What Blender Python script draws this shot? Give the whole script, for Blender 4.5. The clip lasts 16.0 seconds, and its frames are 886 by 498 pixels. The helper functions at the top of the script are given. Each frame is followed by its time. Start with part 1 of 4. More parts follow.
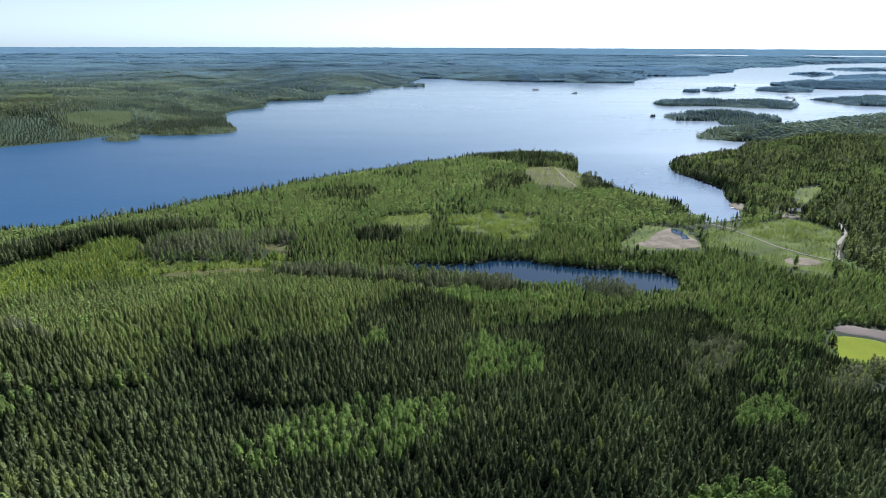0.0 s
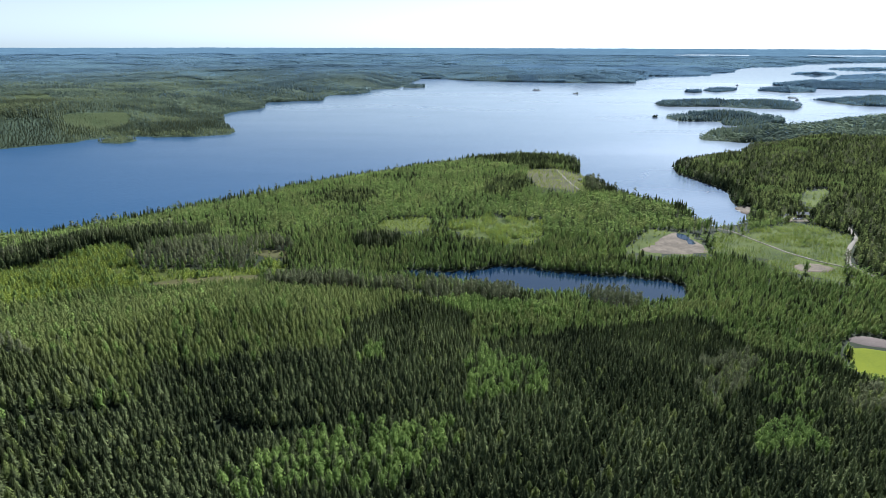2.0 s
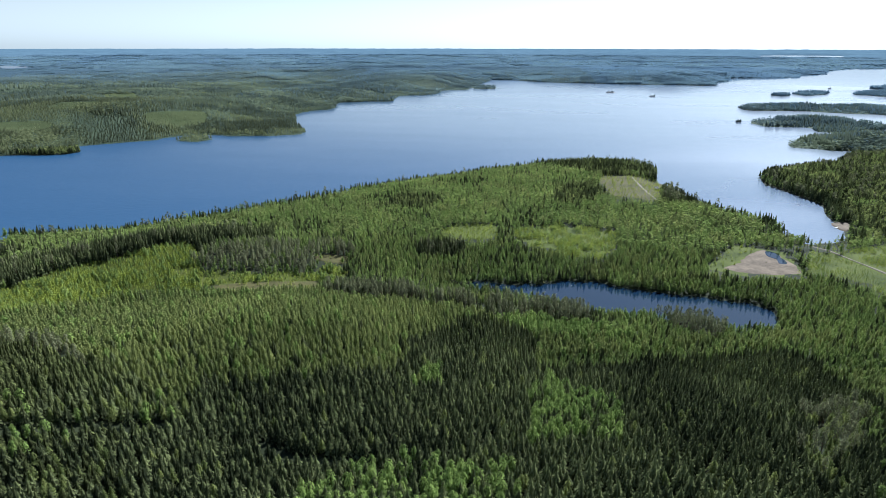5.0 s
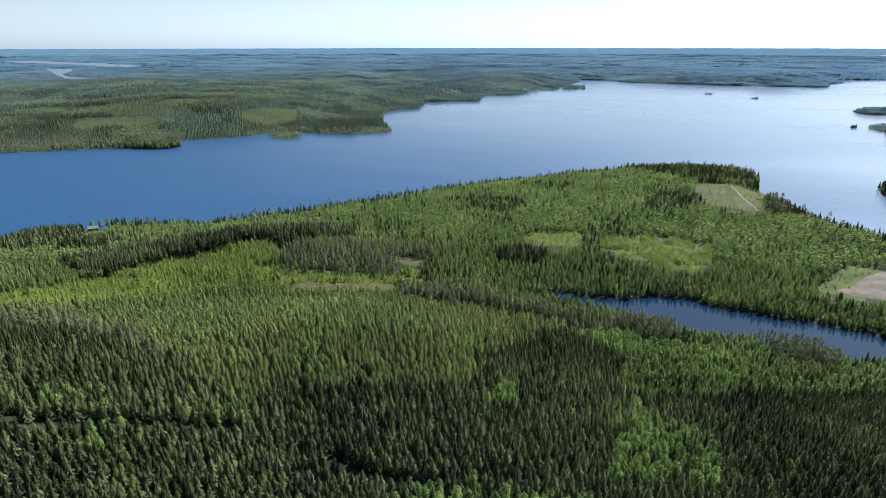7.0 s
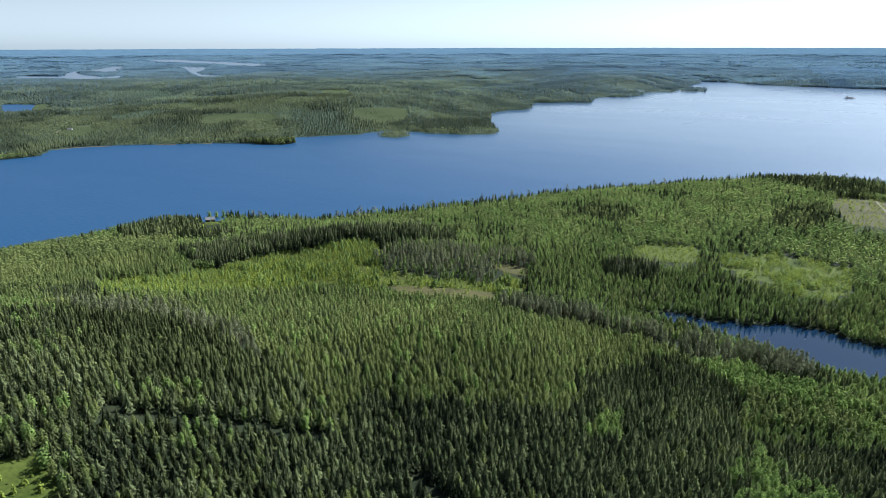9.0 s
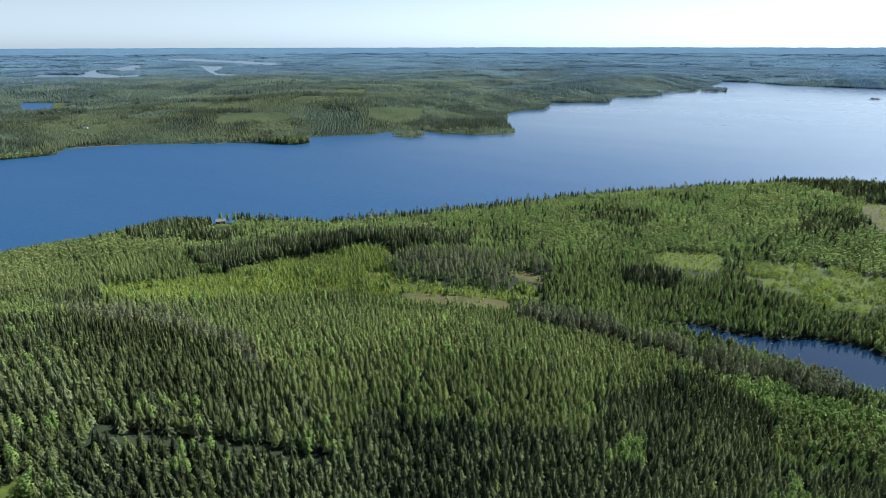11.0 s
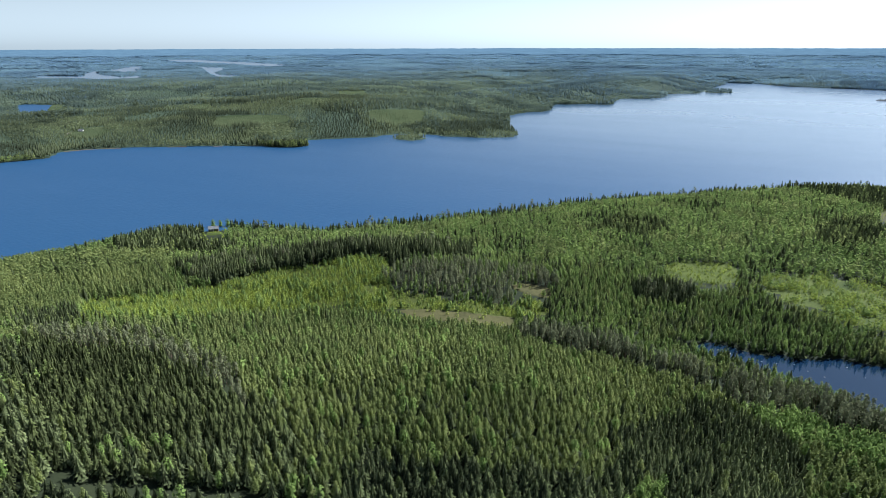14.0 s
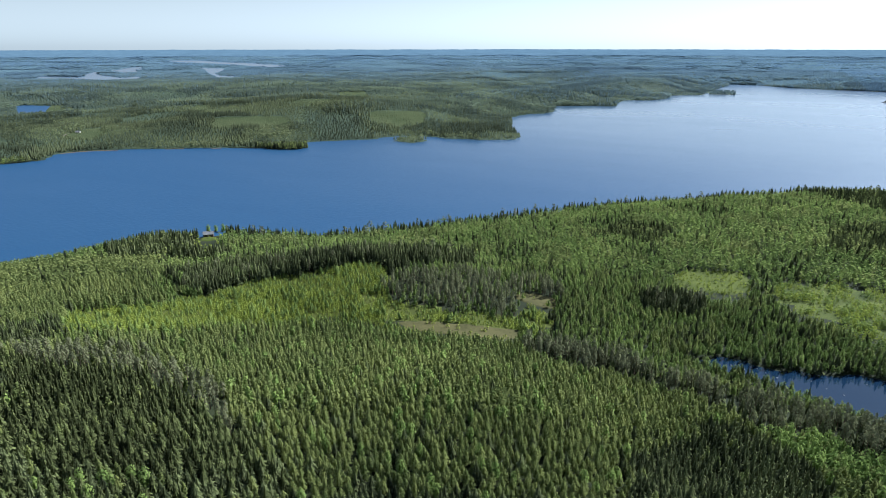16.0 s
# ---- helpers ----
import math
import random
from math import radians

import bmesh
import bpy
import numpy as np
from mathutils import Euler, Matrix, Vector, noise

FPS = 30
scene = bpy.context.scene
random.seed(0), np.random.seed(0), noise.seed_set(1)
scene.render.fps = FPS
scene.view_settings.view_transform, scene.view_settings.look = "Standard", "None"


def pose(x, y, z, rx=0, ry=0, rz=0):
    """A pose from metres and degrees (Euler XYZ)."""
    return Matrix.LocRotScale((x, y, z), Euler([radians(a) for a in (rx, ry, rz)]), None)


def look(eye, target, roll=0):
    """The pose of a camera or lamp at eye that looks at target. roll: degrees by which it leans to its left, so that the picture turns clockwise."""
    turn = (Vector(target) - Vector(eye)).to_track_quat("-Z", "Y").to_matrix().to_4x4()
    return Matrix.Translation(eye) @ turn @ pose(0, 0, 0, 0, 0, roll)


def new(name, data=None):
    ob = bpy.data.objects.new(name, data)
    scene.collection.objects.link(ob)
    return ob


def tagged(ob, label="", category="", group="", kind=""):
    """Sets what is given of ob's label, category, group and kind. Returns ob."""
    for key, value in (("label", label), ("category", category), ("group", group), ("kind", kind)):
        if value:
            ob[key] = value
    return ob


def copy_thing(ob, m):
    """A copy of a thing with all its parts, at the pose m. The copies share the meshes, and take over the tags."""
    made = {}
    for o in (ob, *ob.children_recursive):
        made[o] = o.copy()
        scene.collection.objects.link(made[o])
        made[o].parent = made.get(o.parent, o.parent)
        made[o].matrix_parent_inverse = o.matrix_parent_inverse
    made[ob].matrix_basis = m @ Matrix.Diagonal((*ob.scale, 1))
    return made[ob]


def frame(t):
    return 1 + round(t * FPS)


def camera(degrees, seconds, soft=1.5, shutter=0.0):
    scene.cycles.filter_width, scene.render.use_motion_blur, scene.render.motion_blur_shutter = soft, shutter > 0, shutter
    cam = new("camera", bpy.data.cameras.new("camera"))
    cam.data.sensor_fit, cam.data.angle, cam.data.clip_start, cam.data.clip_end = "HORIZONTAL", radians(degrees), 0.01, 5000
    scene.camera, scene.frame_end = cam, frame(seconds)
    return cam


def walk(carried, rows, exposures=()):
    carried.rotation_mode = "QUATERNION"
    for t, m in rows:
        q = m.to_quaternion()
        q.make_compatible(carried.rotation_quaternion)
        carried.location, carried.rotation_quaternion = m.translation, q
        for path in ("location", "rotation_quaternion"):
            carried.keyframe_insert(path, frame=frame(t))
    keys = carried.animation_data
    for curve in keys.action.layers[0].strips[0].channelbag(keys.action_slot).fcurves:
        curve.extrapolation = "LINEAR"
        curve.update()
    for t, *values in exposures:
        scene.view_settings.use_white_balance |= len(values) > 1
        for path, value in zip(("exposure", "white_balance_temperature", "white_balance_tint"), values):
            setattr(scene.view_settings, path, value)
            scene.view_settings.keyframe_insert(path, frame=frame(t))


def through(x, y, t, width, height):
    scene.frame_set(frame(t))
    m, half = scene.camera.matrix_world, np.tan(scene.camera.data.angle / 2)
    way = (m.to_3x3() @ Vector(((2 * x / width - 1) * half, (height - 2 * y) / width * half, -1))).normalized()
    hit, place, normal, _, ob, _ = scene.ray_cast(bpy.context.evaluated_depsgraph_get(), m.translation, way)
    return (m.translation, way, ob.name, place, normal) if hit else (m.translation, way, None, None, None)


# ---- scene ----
cam = camera(70.9, 16.0, soft=0.85)
EYE = 156.5
EXPOSURE, WARMTH, TINT = 1.17, 5450, 8
ROWS = [
    (0.0, 0.98, -0.22, 0.91, -18.23, -0.19),
    (0.5, 1.1, 3.33, 0.91, -18.23, -0.18),
    (1.0, 1.24, 6.88, 0.92, -18.21, -0.17),
    (1.5, 1.37, 10.34, 0.94, -18.21, -0.15),
    (2.0, 1.52, 13.68, 0.95, -18.21, -0.12),
    (2.5, 1.63, 17.26, 1.0, -18.21, -0.07),
    (3.0, 1.51, 20.94, 1.85, -18.2, -0.04),
    (5.5, 0.38, 38.54, 8.95, -18.17, -0.04),
    (6.0, 0.04, 41.81, 10.89, -18.19, -0.01),
    (6.5, -0.74, 45.37, 12.94, -18.18, 0.02),
    (7.0, -1.48, 48.99, 15.01, -18.2, 0.05),
    (7.5, -2.41, 52.7, 17.06, -18.21, 0.09),
    (8.0, -3.37, 56.23, 19.17, -18.22, 0.12),
    (8.5, -4.74, 59.59, 21.85, -18.19, 0.13),
    (9.0, -6.34, 62.81, 24.77, -18.2, 0.12),
    (11.5, -12.89, 79.31, 26.25, -18.26, 0.07),
    (12.0, -14.51, 82.61, 26.28, -18.26, 0.06),
    (12.5, -16.18, 86.14, 26.3, -18.24, 0.06),
    (13.0, -17.62, 89.51, 26.34, -18.24, 0.09),
    (13.5, -19.0, 92.97, 26.38, -18.2, 0.1),
    (14.0, -20.47, 96.38, 26.4, -18.18, 0.1),
    (14.5, -22.05, 99.69, 26.42, -18.17, 0.1),
    (15.0, -23.66, 103.06, 26.45, -18.12, 0.08),
    (15.5, -25.32, 106.52, 26.48, -18.11, 0.06),
    (16.0, -26.83, 110.08, 26.55, -18.1, 0.04),
]
walk(cam, [(t, pose(x, y, EYE, 90 + pitch, roll, yaw)) for t, x, y, yaw, pitch, roll in ROWS], [(0.0, EXPOSURE, WARMTH, TINT)])

# ---- the plan: shores, hills and stands, in metres ----
CENTRE = (-10.0, 60.0)          # middle of the flight line
REACH, SQUEEZE = 2500.0, 678.0  # past REACH the land draws in towards a rim of low hills
FAR_RIM = 24600.0

NEAR_LAND = [(-900, -2600), (-640, -600), (-565, 150), (-530, 300), (-508, 350), (-490, 382), (-479, 420), (-463, 463),
             (-420, 491), (-346, 515), (-300, 563), (-264, 607), (-226, 649), (-184, 701), (-135, 747), (-86, 789),
             (-18, 854), (42, 899), (100, 919), (150, 909), (179, 866), (168, 816), (164, 772), (178, 698), (206, 650),
             (232, 622), (232, 593), (222, 572), (240, 561), (275, 573), (289, 607), (299, 666), (313, 703), (298, 755),
             (285, 797), (294, 844), (320, 880), (430, 951), (523, 1069), (475, 1080), (429, 1105), (442, 1149)]
NEAR_LAND_EAST = [(529, 1248), (681, 1308), (768, 1331), (931, 1368), (1300, 1400), (1900, 1250), (2600, 500), (26000, -1500),
                  (26000, -26000), (-26000, -26000), (-26000, -20000), (-3000, -6000)]
WEST_SHORE = [(-1300, -2600), (-1120, -500), (-1050, 150), (-1000, 450), (-954, 599), (-936, 650), (-978, 698), (-962, 729),
              (-925, 760), (-870, 800), (-810, 836), (-765, 865), (-712, 872), (-680, 888), (-671, 911), (-714, 957),
              (-669, 993), (-630, 1032), (-612, 1082), (-575, 1108), (-523, 1104), (-490, 1106), (-440, 1112), (-398, 1135), (-398, 1180),
              (-465, 1310), (-528, 1470), (-515, 1551), (-480, 1612), (-493, 1692), (-528, 1788), (-480, 1815),
              (-371, 1858), (-385, 1977), (-385, 2062), (-300, 2118), (-283, 2192), (-292, 2330), (-201, 2376), (-190, 2520)]
NORTH_SHORE = [(-150, 2950), (-155, 3100), (-20, 3040), (69, 2900), (373, 2820), (698, 2760), (780, 2780), (822, 2972), (932, 3128),
               (1022, 3416), (1384, 3509), (1502, 3795), (1735, 3972), (1844, 4241), (2214, 4795), (2724, 5098),
               (3171, 5896), (3800, 6100), (6000, 7000), (26000, 9000), (26000, 26000), (-26000, 26000), (-26000, -14000)]
ISLANDS = [
    [(-588, 1040), (-572, 1026), (-548, 1026), (-534, 1043), (-540, 1066), (-566, 1084), (-588, 1068)],
    [(-179, 2400), (-101, 2450), (-106, 2600), (-196, 2610)],
    [(481, 1445), (491, 1380), (573, 1373), (553, 1294), (612, 1296), (700, 1348), (720, 1411), (705, 1503), (617, 1550), (507, 1506)],
    [(555, 1788), (562, 1722), (694, 1712), (803, 1656), (863, 1630), (932, 1724), (954, 1809), (866, 1858), (740, 1870), (601, 1844)],
    [(794, 2258), (811, 2206), (853, 2235), (880, 2319), (822, 2315)],
]
ISLANDS += [
    [(886, 2319), (901, 2238), (1005, 2299), (1056, 2389), (948, 2412)],
    [(1096, 2333), (1128, 2225), (1243, 2259), (1326, 2406), (1268, 2465), (1139, 2394)],
    [(1286, 2636), (1307, 2499), (1361, 2439), (1455, 2385), (1602, 2394), (1758, 2404), (2529, 3483), (2264, 3586), (2026, 3440), (1611, 2897), (1510, 2847), (1354, 2754)],
    [(1899, 3688), (1973, 3560), (2102, 3572), (2237, 3863), (2070, 3924)],
    [(2475, 4399), (2550, 4221), (2938, 4259), (3307, 4801), (2781, 4744)],
    [(1062, 1946), (1077, 1888), (1086, 1765), (1172, 1737), (1285, 1742), (1431, 1947), (1332, 1982), (1146, 2013)],
]
PONDS = [
    [(-43, 428), (-30, 436), (14, 438), (36, 446), (53, 449), (69, 441), (85, 434), (105, 430), (129, 428), (148, 424),
     (157, 416), (155, 400), (148, 384), (132, 379), (112, 389), (94, 392), (50, 394), (28, 405), (2, 416), (-20, 421)],
    [(-1846, 1149), (-1826, 1178), (-1760, 1191), (-1682, 1140), (-1697, 1099), (-1726, 1085)],
    [(-3658, 2236), (-3489, 2318), (-3288, 2343), (-3664, 2640), (-3840, 2842), (-3378, 2525), (-2999, 2345), (-3070, 2520), (-2907, 2390), (-2935, 2248), (-3251, 2223)],
]
PONDS += [
    [(-3958, 2998), (-4304, 3459), (-4596, 3780), (-4138, 3400), (-4080, 3296), (-3619, 2947), (-3691, 2913)],
    [(-6160, 5349), (-6146, 5687), (-4968, 5047), (-4648, 4950), (-3630, 4407), (-3655, 4226), (-4401, 4618), (-5179, 4948), (-5586, 5023)],
    [(-3837, 3681), (-3664, 3626), (-3562, 3674), (-3259, 3332), (-3098, 3098), (-2702, 2772), (-2554, 2769), (-2556, 2626), (-3130, 3083)],
    [(3883, 11468), (4731, 12001), (5109, 11141), (4651, 10232), (4090, 10367), (3612, 10528)],
    [(5960, 11043), (7259, 11046), (7828, 10897), (7031, 9782), (6683, 10165), (5583, 10180)],
]
BASINS = [(sum(v[0] for v in q) / len(q) * 0.95, sum(v[1] for v in q) / len(q) * 0.95, 0.17 * math.hypot(*q[0])) for q in PONDS[1:]]
# each far lake reaches some way towards the viewer, behind the treetops of its near shore
PONDS += [[(CENTRE[0] + (x - CENTRE[0]) * k, CENTRE[1] + (y - CENTRE[1]) * k) for x, y in q] for i, q in enumerate(PONDS[1:]) for k in ((0.97, 0.945) if i < 5 else (0.95, 0.91, 0.87))]
LANDS = [NEAR_LAND + NEAR_LAND_EAST, WEST_SHORE + NORTH_SHORE] + ISLANDS
HILLS = [(-230, 150, 110, 110, 52), (-110, 290, 80, 70, 22), (-250, 430, 90, 70, 16), (60, 180, 110, 110, 31), (-430, 370, 80, 80, 9),
         (-60, 0, 150, 120, 25), (230, 120, 150, 150, 14), (40, 700, 200, 160, 6), (-330, 260, 90, 90, 15), (620, 900, 260, 240, 12)]


def hashed(i, j, seed):
    v = np.sin(i * 127.1 + j * 311.7 + seed * 74.7) * 43758.5453
    return v - np.floor(v)


def vnoise(x, y, seed=0):
    """Smooth value noise, 0 to 1, one cell to a unit."""
    i, j = np.floor(x), np.floor(y)
    u, v = x - i, y - j
    u, v = u * u * (3 - 2 * u), v * v * (3 - 2 * v)
    a, b = hashed(i, j, seed), hashed(i + 1, j, seed)
    c, d = hashed(i, j + 1, seed), hashed(i + 1, j + 1, seed)
    return (a * (1 - u) + b * u) * (1 - v) + (c * (1 - u) + d * u) * v


def inside(poly, x, y):
    """Which of the points lie inside the outline."""
    res = np.zeros(x.shape, bool)
    for (x0, y0), (x1, y1) in zip(poly, poly[1:] + poly[:1]):
        if y0 != y1:
            res ^= ((y0 > y) != (y1 > y)) & (x < (x1 - x0) * (y - y0) / (y1 - y0) + x0)
    return res


def edge_distance(poly, x, y):
    """Distance to the outline."""
    best = np.full(x.shape, 1e12)
    for (x0, y0), (x1, y1) in zip(poly, poly[1:] + poly[:1]):
        ex, ey = x1 - x0, y1 - y0
        k = np.clip(((x - x0) * ex + (y - y0) * ey) / (ex * ex + ey * ey + 1e-9), 0, 1)
        best = np.minimum(best, (x - x0 - k * ex) ** 2 + (y - y0 - k * ey) ** 2)
    return np.sqrt(best)


def shore(x, y):
    """Metres to the nearest shore: positive on land, negative over water."""
    x, y = np.asarray(x, float), np.asarray(y, float)
    r = np.hypot(x - CENTRE[0], y - CENTRE[1])
    w = np.clip(r * 0.012, 2, 60)
    x = x + (vnoise(x / w / 2, y / w / 2, 3) - 0.5) * w * 0.9
    y = y + (vnoise(x / w / 2, y / w / 2, 4) - 0.5) * w * 0.9
    best = np.full(x.shape, -1e9)
    for poly in LANDS:
        d = edge_distance(poly, x, y)
        best = np.maximum(best, np.where(inside(poly, x, y), d, -d))
    for poly in PONDS:
        d = edge_distance(poly, x, y)
        best = np.minimum(best, np.where(inside(poly, x, y), -d, d))
    return best


def smooth(v):
    v = np.clip(v, 0, 1)
    return v * v * (3 - 2 * v)


def terrain(x, y, sd=None):
    """Height of the ground over the lake."""
    x, y = np.asarray(x, float), np.asarray(y, float)
    sd = shore(x, y) if sd is None else sd
    r = np.hypot(x - CENTRE[0], y - CENTRE[1])
    h = 2.5 + sum(a * np.exp(-((x - cx) / sx) ** 2 - ((y - cy) / sy) ** 2) for cx, cy, sx, sy, a in HILLS)
    h = h + (vnoise(x / 60, y / 60, 5) - 0.5) * 3 + (vnoise(x / 14, y / 14, 6) - 0.5) * 0.8
    far = smooth((r - 900) / 500)
    h = h + far * (1 - 0.6 * smooth((r - 3000) / 2000)) * (3 + 30 * vnoise(x / 420, y / 420, 7) ** 1.5 + 8 * vnoise(x / 150, y / 150, 8))
    h = h + smooth((r - 3500) / 3000) * 10 * vnoise(x / 1600, y / 1600, 9) ** 2
    for cx, cy, size in BASINS:
        h = h * (1 - 0.96 * np.exp(-((x - cx) ** 2 + (y - cy) ** 2) / size ** 2))
    # past the last single trees the ground carries the woods' own height
    h_wood = smooth((r - 8800) / 600) * smooth(sd / 25) * (10 + np.clip(r / 1000, 3, 12) * 0.7 * (vnoise(x / 40, y / 40, 11) + vnoise(x / 90, y / 90, 12) - 1))
    land = 0.5 * smooth(sd / 3) + h * smooth(sd / np.clip(40 + far * 180, 40, 220)) + h_wood
    return np.where(sd > 0, land, -np.minimum(0.25 - sd * 0.12, 6))


def squeeze(x, y):
    """How far a place is drawn in towards the middle: 1 near, less beyond REACH."""
    r = np.hypot(np.asarray(x) - CENTRE[0], np.asarray(y) - CENTRE[1]) + 1e-6
    near = np.minimum(r, REACH)
    return (near + SQUEEZE * np.log(1 + np.maximum(r - REACH, 0) / SQUEEZE)) / r


def settle(x, y, z):
    """The place of a point of the plan: the far land draws in and rises with distance to the rim."""
    k = squeeze(x, y)
    return np.stack([CENTRE[0] + (x - CENTRE[0]) * k, CENTRE[1] + (y - CENTRE[1]) * k, EYE * (1 - k) + z * k], -1)

# stands of trees and openings
SPRUCE_MAIN = [(-122, 196), (-119, 238), (-81, 255), (-49, 266), (-47, 309), (-26, 351), (-2, 354), (11, 329), (11, 288), (48, 298), (94, 318),
               (140, 339), (148, 324), (147, 294), (181, 282), (190, 248), (220, 215), (240, 60), (-95, 60), (-95, 144)]
MIXED_SPRUCE = [(-330, 60), (-300, 180), (-278, 229), (-250, 262), (-180, 252), (-122, 220), (-122, 196), (-95, 144), (-95, 60)]
MIXED_STAND = [(-300, 200), (-270, 300), (-275, 342), (-236, 368), (-192, 378), (-146, 388), (-120, 385), (-112, 372), (-73, 374), (-35, 374),
               (10, 368), (44, 345), (60, 320), (11, 300), (-47, 300), (-49, 266), (-119, 238), (-122, 200), (-180, 240)]
BIRCH_A = [(-72, 172), (-69, 185), (-50, 205), (-22, 208), (-1, 202), (4, 190), (-2, 171), (-17, 169), (-36, 174), (-50, 170), (-64, 169)]
BIRCH_B = [(5, 254), (13, 284), (34, 248), (39, 223), (36, 210), (8, 216)]
BIRCH_C = [(57, 134), (74, 143), (84, 148), (97, 148), (93, 130), (70, 120)]
BIRCH_D = [(142, 271), (176, 283), (160, 246), (125, 200), (112, 196), (117, 224)]
BIRCH_F = [(104, 193), (125, 200), (112, 176), (96, 169)]
BIRCH_G = [(-44, 266), (-32, 279), (-29, 264), (-40, 258)]
PINE_D = [(89, 208), (107, 246), (140, 284), (145, 273), (114, 224), (91, 194)]
PINE_R = [(167, 241), (205, 265), (179, 227), (148, 208)]
SPRUCE_BROWN = [(-278, 229), (-265, 242), (-230, 250), (-180, 250), (-162, 246), (-147, 232), (-160, 218), (-175, 200), (-196, 184)]
PINE_OLIVE = [(-278, 229), (-278, 241), (-268, 255), (-254, 268), (-217, 262), (-179, 253), (-172, 241), (-197, 243), (-225, 249), (-241, 237)]
SAPLINGS = [(-317, 275), (-340, 295), (-322, 322), (-321, 340), (-302, 385), (-267, 407), (-244, 432), (-226, 439), (-222, 407), (-207, 399),
            (-172, 405), (-141, 423), (-127, 442), (-115, 427), (-129, 409), (-190, 378), (-234, 365), (-271, 335), (-280, 306), (-299, 269)]
LEFT_PLANT = [(-520, 330), (-505, 350), (-442, 362), (-386, 388), (-357, 361), (-322, 336), (-328, 318), (-340, 297), (-322, 280), (-343, 250), (-420, 220)]
DARK_EDGE = [(-327, 261), (-308, 270), (-289, 264), (-286, 245), (-296, 237)]
BIRCH_E = [(-5, 364), (13, 367), (29, 359), (44, 355), (60, 350), (60, 338), (42, 342), (27, 334), (12, 340), (-3, 352)]
HOUSE_GAP = [(-455, 494), (-438, 498), (-400, 458), (-388, 440), (-402, 432), (-428, 458)]
DARK_STRIP = [(-356, 366), (-340, 398), (-285, 441), (-232, 490), (-205, 525), (-195, 490), (-218, 434), (-257, 402), (-297, 380), (-310, 350)]
SHORE_DARK = [(-450, 388), (-440, 445), (-402, 452), (-373, 437), (-358, 416), (-384, 396), (-414, 374)]
PINE_GREY = [(-220, 400), (-211, 440), (-181, 476), (-127, 481), (-115, 442), (-128, 412), (-165, 397), (-178, 404), (-205, 393)]
PINE_STRIP = [(-122, 392), (-78, 402), (-44, 392), (7, 398), (47, 390), (44, 362), (19, 358), (-3, 362), (-35, 375), (-72, 376), (-113, 368)]
POND_PINES = [(86, 388), (112, 384), (121, 373), (111, 352), (85, 362)]
CLUMP = [(-79, 487), (-61, 502), (-41, 496), (-42, 476), (-72, 466)]
TIP_WOODS = [(60, 830), (95, 780), (141, 815), (178, 770), (200, 880), (100, 925), (20, 890)]
CLEAR_A = [(-66, 541), (-57, 560), (-26, 566), (-13, 545), (-21, 524), (-53, 517)]
OPEN_A = [(-9, 546), (28, 569), (55, 573), (87, 554), (80, 524), (62, 490), (34, 503), (1, 519)]
CLEAR_TIP = [(93, 790), (134, 802), (166, 792), (165, 765), (156, 735), (148, 695), (136, 660), (104, 668), (90, 694)]
TIP_CLUMP = [(140, 656), (152, 652), (178, 676), (188, 712), (180, 752), (169, 764), (159, 735), (151, 700)]
DARK_BAND = [(31, 660), (49, 718), (85, 738), (92, 693), (71, 644), (40, 631)]
DARK_BELT = [(-139, 610), (-119, 647), (-83, 652), (-76, 626), (-105, 603)]
SPIT = [(206, 530), (222, 545), (230, 558), (250, 566), (272, 564), (258, 540), (244, 526)]
CLEAR_B = [(-193, 377), (-181, 387), (-146, 403), (-127, 408), (-124, 396), (-143, 386), (-176, 376)]
CLEAR_C = [(-182, 138), (-174, 152), (-163, 150), (-157, 142), (-165, 128), (-180, 125)]
CLEAR_D = [(-150, 455), (-140, 466), (-122, 462), (-120, 450), (-135, 445)]
EAST_OPEN = [(221, 520), (246, 527), (311, 560), (325, 542), (336, 518), (281, 434), (276, 409), (245, 425), (236, 457), (208, 485)]
EAST_CLEAR = [(361, 652), (392, 688), (414, 688), (385, 641), (353, 614)]
MUD = [(147, 476), (163, 496), (176, 514), (190, 528), (197, 522), (203, 503), (203, 488), (199, 474), (172, 470)]
MUD_MARGIN = [(133, 474), (154, 507), (172, 535), (190, 534), (201, 526), (206, 503), (204, 474), (170, 468)]
PUDDLE = [(191, 526), (197, 521), (200, 505), (197, 494), (192, 494), (194, 503), (190, 511)]
PIT = [(250, 446), (268, 452), (280, 442), (266, 433), (250, 434)]
FIELD = [(203, 306), (216, 308), (232, 298), (252, 292), (262, 276), (240, 268), (216, 270), (192, 275)]
PLOUGH = [(213, 319), (225, 325), (256, 310), (275, 300), (262, 288), (240, 298), (217, 311)]
YARD = [(306, 575), (330, 583), (333, 566), (308, 562)]
HARBOUR = [(288, 632), (300, 628), (296, 604), (284, 606)]
LAWN = [(-440, 474), (-428, 478), (-408, 462), (-414, 450)]
TRACK = [(235, 554), (244, 521), (254, 496), (267, 466), (283, 448), (293, 438)]
ROAD = [(350, 545), (344, 531), (337, 513), (321, 494), (303, 467), (294, 448), (296, 432), (308, 412), (325, 395)]
TIP_TRACK = [(133, 795), (133, 763), (133, 722), (135, 688), (138, 660)]
GAP = [(-86, 212), (-68, 207), (-50, 208)]
RIDE = [(-175, 175), (-161, 188), (-143, 203), (-122, 212)]
